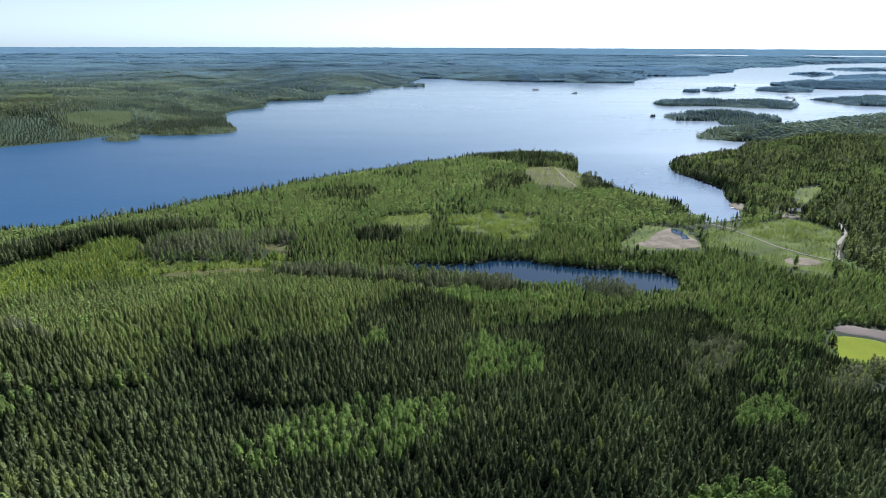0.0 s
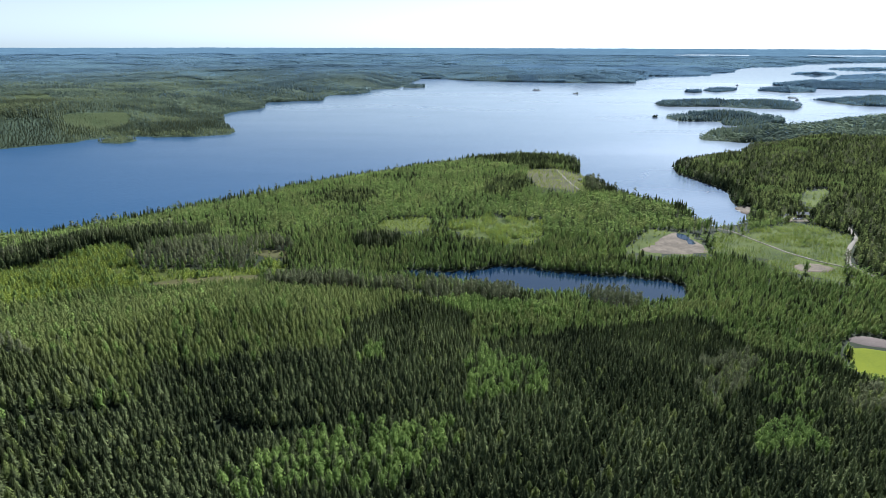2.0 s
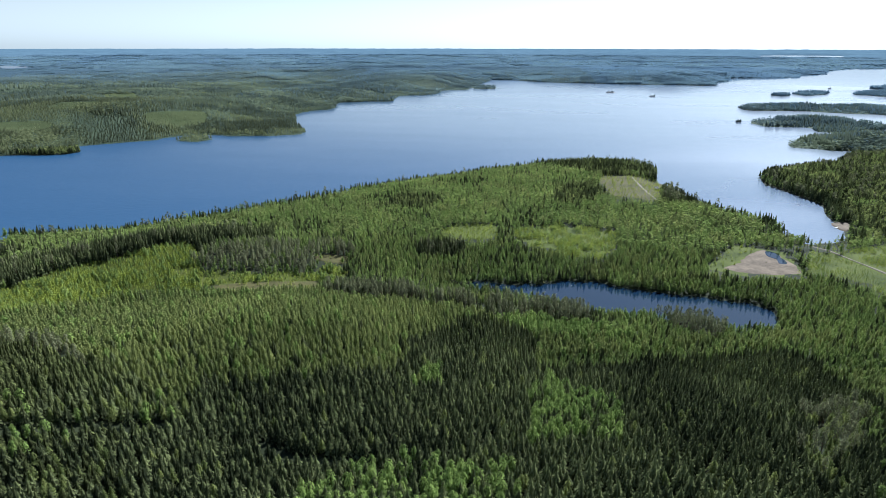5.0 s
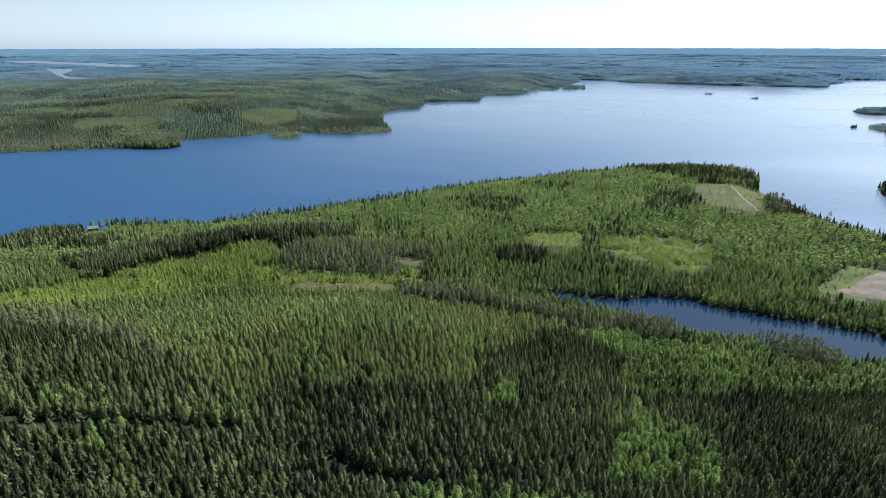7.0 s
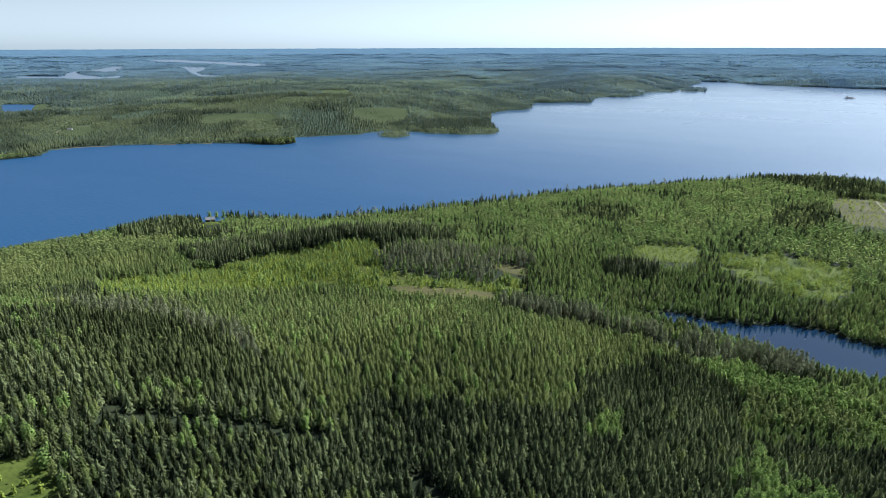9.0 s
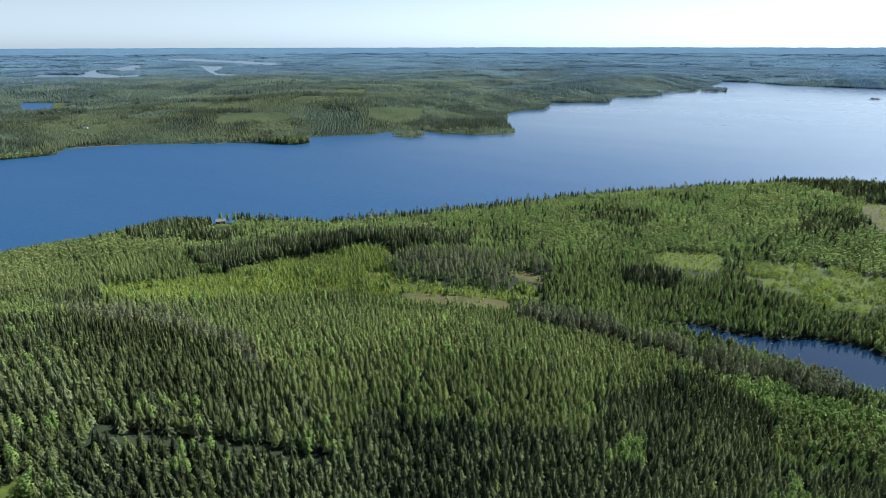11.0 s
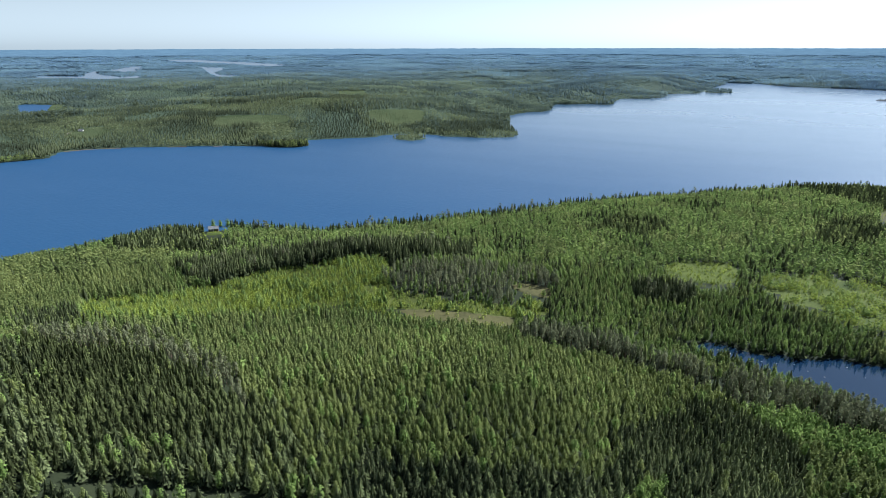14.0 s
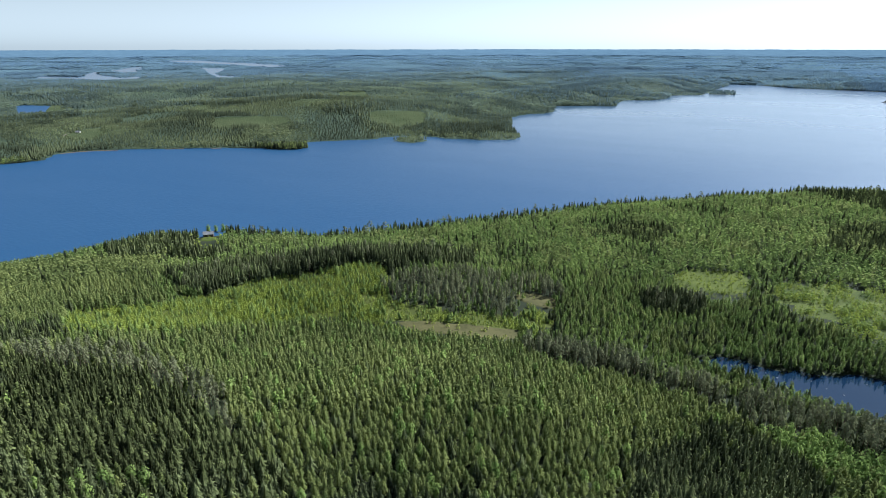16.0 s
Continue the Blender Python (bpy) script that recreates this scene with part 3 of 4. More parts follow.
pond = new("pond", mesh_from("pond", [(x, y, 0.04) for x, y in POND_SHEET], [(0, 1, 2, 3)], [M_POND]))
tagged(pond, "calm dark blue forest pond mirroring its shore trees", "pond", kind="structure")
drape("clearing", "grassy pale green clearing with low growth", "clearing", CLEAR_A, M_GRASS, 0.25)
drape("clearing", "pale dry grass strip between forest stands", "clearing", CLEAR_B, M_CLEARCUT, 0.25)
drape("clearing", "bright green grass opening in the spruce forest", "clearing", CLEAR_C, M_GRASS, 0.25)
drape("clearing", "brown clear-cut hillside above the lake", "clearing", CLEAR_TIP, M_CLEARCUT, 0.25)
drape("clearing", "brownish bog ground beside grey pines", "clearing", CLEAR_D, M_CLEARCUT, 0.25)
for outline in FAR_CLEARINGS:
    drape("clearing", "pale green opening in the woods across the lake", "clearing", outline, M_FELLED, 0.6)
drape("mud_flat", "bare sandy mud flat of a drained basin", "mud flat", MUD, M_MUD, 0.3)
drape("puddle", "shallow puddle on the mud flat", "puddle", PUDDLE, M_POND, 0.42)
drape("gravel_pit", "bare sandy patch beside the track", "gravel pit", PIT, M_MUD, 0.4)
drape("crop_field", "bright yellow-green crop field at the forest edge", "field", FIELD, M_CROP, 0.3)
drape("ploughed_field", "bare brown ploughed field beside the crop", "field", PLOUGH, M_SOIL, 0.3)
drape("harbour_yard", "pale gravel landing place reaching into the lake", "landing", HARBOUR, M_MUD, 0.8)
drape("yard", "gravel yard with grass by the lake", "yard", YARD, M_MUD, 0.35)
drape("lawn", "small mown lawn in front of the cottage", "lawn", LAWN, M_GRASS, 0.3)
ribbon("forest_track", "narrow pale gravel track through the meadow", "track", TRACK, 2.0, M_GRAVEL, 0.5)
ribbon("gravel_road", "winding pale gravel road", "road", ROAD, 3.6, M_GRAVEL, 0.6)
for line in ([(-973, 697), (-958, 729), (-922, 760)], [(-866, 799), (-840, 816)], [(-806, 837), (-792, 846)]):
    ribbon("beach", "narrow pale sand beach below the far woods", "beach", line, 4.0, M_MUD, 0.4)
ribbon("farm_track", "short pale track beside the far clearing", "track", [(-1064, 761), (-1078, 776), (-1088, 792)], 5.0, M_GRAVEL, 0.5)
ribbon("dirt_track", "sandy track over the clear-cut", "track", TIP_TRACK, 3.0, M_GRAVEL, 0.5)


# ---- tree shapes, one unit high ----
rng = np.random.default_rng(7)


def spruce_shape(tiers, boughs, radius, base=0.16, sides=5):
    """An inner cone painted dark for crown shade and whorls of drooping boughs, each a small roof-like fan of its own
    tint, paler at its tips, up to a thin leader.
    """
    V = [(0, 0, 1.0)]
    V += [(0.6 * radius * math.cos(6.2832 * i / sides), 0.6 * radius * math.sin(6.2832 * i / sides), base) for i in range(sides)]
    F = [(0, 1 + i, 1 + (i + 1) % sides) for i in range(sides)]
    # the cone's foot is tinted dark in place of shade between the boughs
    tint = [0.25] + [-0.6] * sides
    for k in range(tiers):
        f = (k + 0.35) / tiers
        count = max(3, round(boughs * (1 - 0.45 * f)))
        turn = rng.uniform(0, 6.28)
        for i in range(count):
            g = f + rng.uniform(-0.35, 0.35) / tiers
            z = base + (1 - base) * g
            rad = (radius * (1 - g) ** 0.8 + 0.012) * rng.uniform(0.72, 1.22)
            a = turn + 6.2832 * (i + rng.uniform(-0.3, 0.3)) / count
            half = 1.9 / count * rng.uniform(0.6, 1.1)
            drop = rad * rng.uniform(0.25, 0.6)
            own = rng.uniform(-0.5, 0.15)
            o = len(V)
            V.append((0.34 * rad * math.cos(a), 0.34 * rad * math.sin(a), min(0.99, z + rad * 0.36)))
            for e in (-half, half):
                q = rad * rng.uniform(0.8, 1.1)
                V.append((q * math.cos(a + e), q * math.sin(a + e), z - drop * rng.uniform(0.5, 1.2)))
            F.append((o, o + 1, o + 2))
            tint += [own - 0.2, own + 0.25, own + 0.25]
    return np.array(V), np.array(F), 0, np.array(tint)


def leafy_shape(count, radius, low, size, form):
    """A crown of many small leaf clumps, each a bent triangle, with gaps; form: 'cone', 'oval' or 'top'."""
    V, F = [], []
    for i in range(count):
        f = (i + rng.uniform(0, 1)) / count
        z = low + (1 - low) * f
        if form == "cone":
            prof = min(1, (1 - f) / 0.7) ** 0.68 * min(1, 0.7 + f * 2)
        elif form == "oval":
            prof = math.sqrt(max(0.03, 1 - (2 * f - 0.9) ** 2 / 1.25))
        else:
            prof = math.sqrt(max(0.05, 1 - (1.7 * f - 0.8) ** 2)) * rng.uniform(0.6, 1.1)
        a = i * 2.399 + rng.uniform(-0.5, 0.5)
        rad = radius * prof * rng.uniform(0.55, 1.05)
        c = np.array((rad * math.cos(a), rad * math.sin(a), min(z, 0.985)))
        nrm = np.array((math.cos(a), math.sin(a), 0.85)) + rng.normal(0, 0.26 if count > 50 else 0.14, 3)
        nrm /= np.linalg.norm(nrm)
        u = np.cross(nrm, rng.normal(0, 1, 3))
        u /= np.linalg.norm(u)
        w = np.cross(nrm, u)
        s = size * rng.uniform(0.7, 1.3) * (0.55 + 0.45 * prof)
        o = len(V)
        t0 = rng.uniform(0, 6.28)
        for k in range(3):
            q = t0 + k * 2.094 + rng.uniform(-0.3, 0.3)
            V.append(c + s * (u * math.cos(q) + w * math.sin(q)))
        F.append((o, o + 1, o + 2))
    if count > 12 and form != "top":
        o = len(V)
        V.append((0, 0, 0.9))
        V += [(0.62 * radius * math.cos(1.2566 * i), 0.62 * radius * math.sin(1.2566 * i), low + 0.15) for i in range(5)]
        F += [(o, o + 1 + i, o + 1 + (i + 1) % 5) for i in range(5)]
    tint = np.repeat(rng.uniform(-0.32, 0.32, count) * (1.0 if count > 50 else 0.65 if count > 20 else 0.35), 3)
    # inner cone gets a darker tint that imitates shade inside the crown
    return np.array(V), np.array(F), 0, np.concatenate([tint, np.full(len(V) - len(tint), -0.3)])


def with_trunk(shape, radius, top, sides=4):
    V, F, _, tint = shape
    o = len(V)
    ring = [(radius * k * math.cos(2 * math.pi * i / sides), radius * k * math.sin(2 * math.pi * i / sides), z) for z, k in ((0, 1), (top, 0.4)) for i in range(sides)]
    extra = []
    for i in range(sides):
        j = (i + 1) % sides
        extra += [(o + i, o + j, o + sides + j), (o + i, o + sides + j, o + sides + i)]
    return np.vstack([V, ring]), np.vstack([F, extra]), len(extra), np.concatenate([tint, np.zeros(len(ring))])


SHAPES = {
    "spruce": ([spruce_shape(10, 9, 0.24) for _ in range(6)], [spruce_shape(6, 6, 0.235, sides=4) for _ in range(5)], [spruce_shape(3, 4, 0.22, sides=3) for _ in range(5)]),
    "birch": ([leafy_shape(120, 0.185, 0.15, 0.052, "oval") for _ in range(5)], [leafy_shape(27, 0.195, 0.15, 0.097, "oval") for _ in range(5)], [leafy_shape(11, 0.21, 0.1, 0.155, "oval") for _ in range(6)]),
    "mixed": ([leafy_shape(120, 0.205, 0.2, 0.052, "cone") for _ in range(6)], [leafy_shape(27, 0.2, 0.2, 0.1, "cone") for _ in range(5)], [leafy_shape(11, 0.19, 0.2, 0.14, "cone") for _ in range(6)]),
    "pine": ([with_trunk(leafy_shape(90, 0.125, 0.4, 0.04, "top"), 0.014, 0.9) for _ in range(5)], [with_trunk(leafy_shape(40, 0.125, 0.4, 0.06, "top"), 0.016, 0.9, 3) for _ in range(4)], [with_trunk(leafy_shape(14, 0.125, 0.4, 0.1, "top"), 0.014, 0.9, 3) for _ in range(4)]),
    "sapling": ([leafy_shape(20, 0.24, 0.05, 0.13, "cone") for _ in range(4)], [leafy_shape(10, 0.26, 0.05, 0.18, "cone") for _ in range(4)], [leafy_shape(7, 0.28, 0.05, 0.22, "cone") for _ in range(4)]),
}
for low, level in ((0.05, 1), (-0.03, 2)):
    SHAPES["spruce"][level][:] = [(v, f, n, tint - low) for v, f, n, tint in SHAPES["spruce"][level]]
for kind in ("mixed", "birch"):
    SHAPES[kind][2][:] = [(v, f, n, tint - 0.13) for v, f, n, tint in SHAPES[kind][2]]
SHAPES["cone_spruce"] = SHAPES["spruce"]
SHAPES["green"] = tuple(a + b for a, b in zip(SHAPES["mixed"], SHAPES["birch"]))


def planted(shapes, x, y, height, wide=1.0, patch=30.0):
    """Joins one tree at each place into arrays: verts, faces, tone."""
    V, F, T, K, start = [], [], [], [], 0
    which = rng.integers(0, len(shapes), len(x))
    base = settle(x, y, terrain(x, y) - 0.2)
    k = squeeze(x, y)
    for s, (sv, sf, *more) in enumerate(shapes):
        pick = np.where(which == s)[0]
        if not len(pick):
            continue
        a = rng.uniform(0, 6.28, len(pick))
        h = (height[pick] * k[pick])[:, None]
        w = h * wide * rng.uniform(0.85, 1.2, len(pick))[:, None]
        vx = (sv[None, :, 0] * np.cos(a)[:, None] - sv[None, :, 1] * np.sin(a)[:, None]) * w
        vy = (sv[None, :, 0] * np.sin(a)[:, None] + sv[None, :, 1] * np.cos(a)[:, None]) * w
        v = np.stack([vx, vy, sv[None, :, 2] * h], -1) + base[pick][:, None, :]
        n = len(sv)
        V.append(v.reshape(-1, 3))
        F.append((sf[None] + (start + np.arange(len(pick)) * n)[:, None, None]).reshape(-1, 3))
        own = rng.normal(0.5, 0.25, len(pick)) + (vnoise(x[pick] / patch, y[pick] / patch, 81) - 0.5) * (0.7 if patch < 50 else 1.3)
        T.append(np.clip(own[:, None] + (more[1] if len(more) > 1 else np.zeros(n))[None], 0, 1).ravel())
        woody = np.arange(len(sf)) >= len(sf) - (more[0] if more else 0)
        K.append(np.tile(woody, len(pick)))
        start += len(pick) * n
    return np.vstack(V), np.vstack(F), np.concatenate(T), np.concatenate(K)


# ---- stands: what grows where ----
def wobble(x, y, seed):
    return (x + (vnoise(x / 12, y / 12, seed) - 0.5) * 9 + (vnoise(x / 4, y / 4, seed + 1) - 0.5) * 4,
            y + (vnoise(x / 12, y / 12, seed + 2) - 0.5) * 9 + (vnoise(x / 4, y / 4, seed + 3) - 0.5) * 4)


KINDS = ["spruce", "birch", "mixed", "pine", "sapling", "green", "cone_spruce"]
NONE, SPRUCE, BIRCH, MIXED, PINE, SAPLING, GREEN, CONED = -1, 0, 1, 2, 3, 4, 5, 6
HEIGHTS = {SPRUCE: (7.0, 9.8), BIRCH: (6.5, 9.5), MIXED: (6.0, 8.8), PINE: (8.5, 11.5), SAPLING: (1.8, 4.4), GREEN: (4.6, 7.2), CONED: (7.0, 9.8)}


def line_distance(line, x, y):
    best = np.full(x.shape, 1e12)
    for (x0, y0), (x1, y1) in zip(line, line[1:]):
        ex, ey = x1 - x0, y1 - y0
        k = np.clip(((x - x0) * ex + (y - y0) * ey) / (ex * ex + ey * ey), 0, 1)
        best = np.minimum(best, np.hypot(x - x0 - k * ex, y - y0 - k * ey))
    return best


def stand(x, y, sd):
    """The kind of tree at each place."""
    wx, wy = wobble(x, y, 40)
    q, big = rng.uniform(0, 1, x.shape), vnoise(x / 45, y / 45, 51)
    mid = vnoise(x / 18, y / 18, 52)
    # peninsula and east: young green forest with darker patches
    kind = np.where(q < 0.05 + 0.2 * smooth((big - 0.64) * 6), SPRUCE, np.where(q < 0.2 + 0.5 * smooth((mid - 0.6) * 5), MIXED, GREEN))
    across = ((x < -350) & (y > 620)) | (x > 300) | (y > 1000)
    kind = np.where(across, np.where((big > 0.38) ^ (q < 0.12), np.where(q < 0.36, MIXED, np.where(q < 0.92, SPRUCE, PINE)), np.where(mid > 0.78, GREEN, np.where(q < 0.5, MIXED, SPRUCE))), kind)
    west_hill = inside(MIXED_STAND, wx, wy)
    kind = np.where(west_hill, np.where(q < 0.06, SPRUCE, np.where(q < 0.12, BIRCH, MIXED)), kind)
    low = inside(MIXED_SPRUCE, wx, wy)
    kind = np.where(low, np.where(q < 0.72 + 0.6 * (mid - 0.5), np.where(q < 0.3, CONED, SPRUCE), np.where(q < 0.75, BIRCH, MIXED)), kind)
    for poly, main, other, share in STANDS:
        hit = inside(poly, wx, wy)
        kind = np.where(hit, np.where(q < share, main, other), kind)
    shore_belt = (sd < 14) & (y > 470) & (np.hypot(x, y) < 1100)
    kind = np.where(shore_belt & (q < 0.55), np.where(q < 0.07, PINE, SPRUCE), kind)
    # no tall tree stands so close before an opening that its crown hides it from above
    away = 5.5 / (EYE - 18.0)
    fx, fy = wx + (wx - CENTRE[0]) * away, wy + (wy - CENTRE[1]) * away
    for poly, keep in OPENINGS:
        keep = 0.0 if poly in (SAPLINGS, OPEN_A, EAST_OPEN) else keep
        hit = inside(poly, wx, wy) | inside(poly, fx, fy)
        kind = np.where(hit, np.where(q < keep, SAPLING, NONE), kind)
    for line, half in ((RIDE, 3.3), (GAP, 3.3), (TRACK, 2.0), (ROAD, 3.0)):
        kind = np.where(line_distance(line, x, y) < half, NONE, kind)
    return kind


def scatter(r0, r1, spacing, a0=-47.0, a1=73.0):
    """Jittered places between two distances of the middle, inside an angle from +y to the left, on land."""
    n = int(2 * r1 / spacing) + 1
    g = (np.arange(n) - n / 2) * spacing
    x, y = np.meshgrid(g, g)
    x = x.ravel() + rng.uniform(-0.42, 0.42, x.size) * spacing
    y = y.ravel() + rng.uniform(-0.42, 0.42, y.size) * spacing
    r, a = np.hypot(x, y), np.degrees(np.arctan2(-x, y))
    ok = (r >= r0) & (r < r1) & (a > a0) & (a < a1)
    x, y = x[ok] + CENTRE[0], y[ok] + CENTRE[1]
    sd = shore(x, y)
    ok = sd > 1.2
    return x[ok], y[ok], sd[ok]


FOREST = {}
THINGS = []


def grow(level, r0, r1, spacing, wide=1.0, tall=1.0, a0=-47.0, a1=73.0):
    x, y, sd = scatter(r0, r1, spacing, a0, a1)
    kind = stand(x, y, sd)
    for k in range(7):
        pick = kind == k
        if k == PINE:
            pick &= rng.uniform(0, 1, pick.shape) < 0.55
        if not pick.any():
            continue
        px, py, ps = x[pick], y[pick], sd[pick]
        lo, hi = HEIGHTS[k]
        h = (lo + (hi - lo) * (0.6 * rng.uniform(0, 1, px.shape) + 0.4 * vnoise(px / 25, py / 25, 61))) * tall
        h = np.where(inside(DARK_STRIP, px, py) | inside(CLUMP, px, py) | inside(TIP_CLUMP, px, py) | inside(SHORE_DARK, px, py), h * 1.25, h)
        if k == PINE:
            h = np.where(inside(PINE_STRIP, px, py) | inside(POND_PINES, px, py), h * 1.2, h)
        h = np.where((ps < 14) & (py > 470), h * rng.uniform(0.9, 1.35, px.shape), h)
        if level == 1 and k == PINE:
            own = (px > -30) & (px < 125) & (py > 340) & (py < 405)
            THINGS.extend((k, *v) for v in zip(px[own], py[own], h[own]))
            px, py, h = px[~own], py[~own], h[~own]
        if level == 0 and k in (SPRUCE, BIRCH):
            own = (px > -58) & (px < 48) & (py > 160) & (py < 176)
            THINGS.extend((k, *v) for v in zip(px[own], py[own], h[own]))
            px, py, h = px[~own], py[~own], h[~own]
        if len(px):
            FOREST.setdefault((k, level), []).append(planted(SHAPES[KINDS[k]][level], px, py, h, wide))


grow(0, 75, 250, 2.75, 1.14, 0.88, a0=-78.0)
grow(1, 250, 470, 2.7, 1.12, 0.94)
grow(2, 470, 1100, 3.1, 1.2)
grow(1, 0, 75, 2.8, a0=-180, a1=180)
grow(2, 75, 260, 4.6, 1.3, a0=73.0, a1=180)
grow(2, 75, 260, 4.6, 1.3, a0=-180, a1=-78.0)

# close young growth, two to four metres high
for outline, level, gap in ((SAPLINGS, 1, 1.55), (OPEN_A, 2, 1.9), (EAST_OPEN, 2, 1.8)):
    (x0, y0), (x1, y1) = np.min(outline, 0), np.max(outline, 0)
    x, y = (v.ravel() for v in np.meshgrid(np.arange(x0 - 6, x1 + 6, gap), np.arange(y0 - 6, y1 + 6, gap)))
    x, y = x + rng.uniform(-0.45, 0.45, x.shape) * gap, y + rng.uniform(-0.45, 0.45, x.shape) * gap
    ok = (inside(outline, *wobble(x, y, 40)) | inside(outline, *wobble(x + (x - CENTRE[0]) * 0.04, y + (y - CENTRE[1]) * 0.04, 40))) & ~inside(CLEAR_B, x, y) & (vnoise(x / 9, y / 9, 91) + rng.uniform(-0.2, 0.2, x.shape) < (0.8 if level == 1 else 0.75 if outline is EAST_OPEN else 0.6))
    for bare in (PIT, YARD):
        ok &= ~inside(bare, x, y)
    for line in (TRACK, ROAD):
        ok &= line_distance(line, x, y) > 2.4
    x, y = x[ok], y[ok]
    tall = (0.65 if outline is EAST_OPEN else 1.0) * (1.6 + 2.6 * vnoise(x / 14, y / 14, 92) * rng.uniform(0.6, 1.3, x.shape))
    kinds = rng.uniform(0, 1, x.shape)
    for k, pick in ((SAPLING, kinds < 0.85), (GREEN, kinds >= 0.85)):
        FOREST.setdefault((k, level), []).append(planted(SHAPES["sapling" if k == SAPLING else "mixed"][level], x[pick], y[pick], tall[pick] * (1.0 if k == SAPLING else 1.35), 1.0 if k == SAPLING else 1.5))

LOOKS = {
    SPRUCE: ("spruce_forest", "dense dark green spruce forest", "spruce forest", M_SPRUCE),
    BIRCH: ("birch_forest", "bright green birch stand in new leaf", "birch forest", M_BIRCH),
    MIXED: ("plantation_forest", "even mid-green young birch plantation", "young forest", M_MIXED),
    PINE: ("pine_forest", "sparse grey-green pine stand with bare trunks", "pine forest", M_PINE),
    SAPLING: ("sapling_thicket", "low yellow-green saplings and bushes on open ground", "saplings", M_SAPLING),
    CONED: ("spruce_forest", "dark spruce forest brown with cones", "spruce forest", M_CONED),
    GREEN: ("young_forest", "fresh green young mixed forest", "young forest", M_GREEN),
}


def forest_object(name, label, category, pieces, mat):
    V, F, T, K, n = [], [], [], [], 0
    for v, f, t, k in pieces:
        K.append(k)
        V.append(v)
        F.append(f + n)
        T.append(t)
        n += len(v)
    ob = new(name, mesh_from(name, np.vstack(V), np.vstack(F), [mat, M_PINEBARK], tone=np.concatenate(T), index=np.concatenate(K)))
    return tagged(ob, label, category, kind="stuff")


for (k, level), pieces in FOREST.items():
    name, label, category, mat = LOOKS[k]
    forest_object(name, label + (" on the near hill" if level == 0 else " by the pond" if level == 1 else " by the lake shore"), category, pieces, mat)

# woods across the lake, stand by stand
def stand_cells(x, y, size, seed):
    """A number from 0 to 1 for the stand that a place belongs to: nearest of jittered centres."""
    x = (x + (vnoise(x / size * 3, y / size * 3, seed) - 0.5) * size * 0.5) / size
    y = (y + (vnoise(x * 3, y / size * 3, seed + 1) - 0.5) * size * 0.5) / size
    best, value = np.full(x.shape, 9.0), np.zeros(x.shape)
    for di in (-1, 0, 1):
        for dj in (-1, 0, 1):
            i, j = np.floor(x) + di, np.floor(y) + dj
            d = np.hypot(x - i - hashed(i, j, seed + 2), y - j - hashed(i, j, seed + 3))
            value, best = np.where(d < best, hashed(i, j, seed + 4), value), np.minimum(d, best)
    return value


def cone_tree(sides):
    """A far conifer: an uneven pointed cone."""
    ring = [(0.17 * rng.uniform(0.75, 1.2) * math.cos(6.2832 * i / sides), 0.17 * rng.uniform(0.75, 1.2) * math.sin(6.2832 * i / sides), rng.uniform(0.05, 0.2)) for i in range(sides)]
    return np.array([(0, 0, 1.0)] + ring), np.array([(0, 1 + i, 1 + (i + 1) % sides) for i in range(sides)]), 0, np.array([0.15] + [-0.15] * sides)


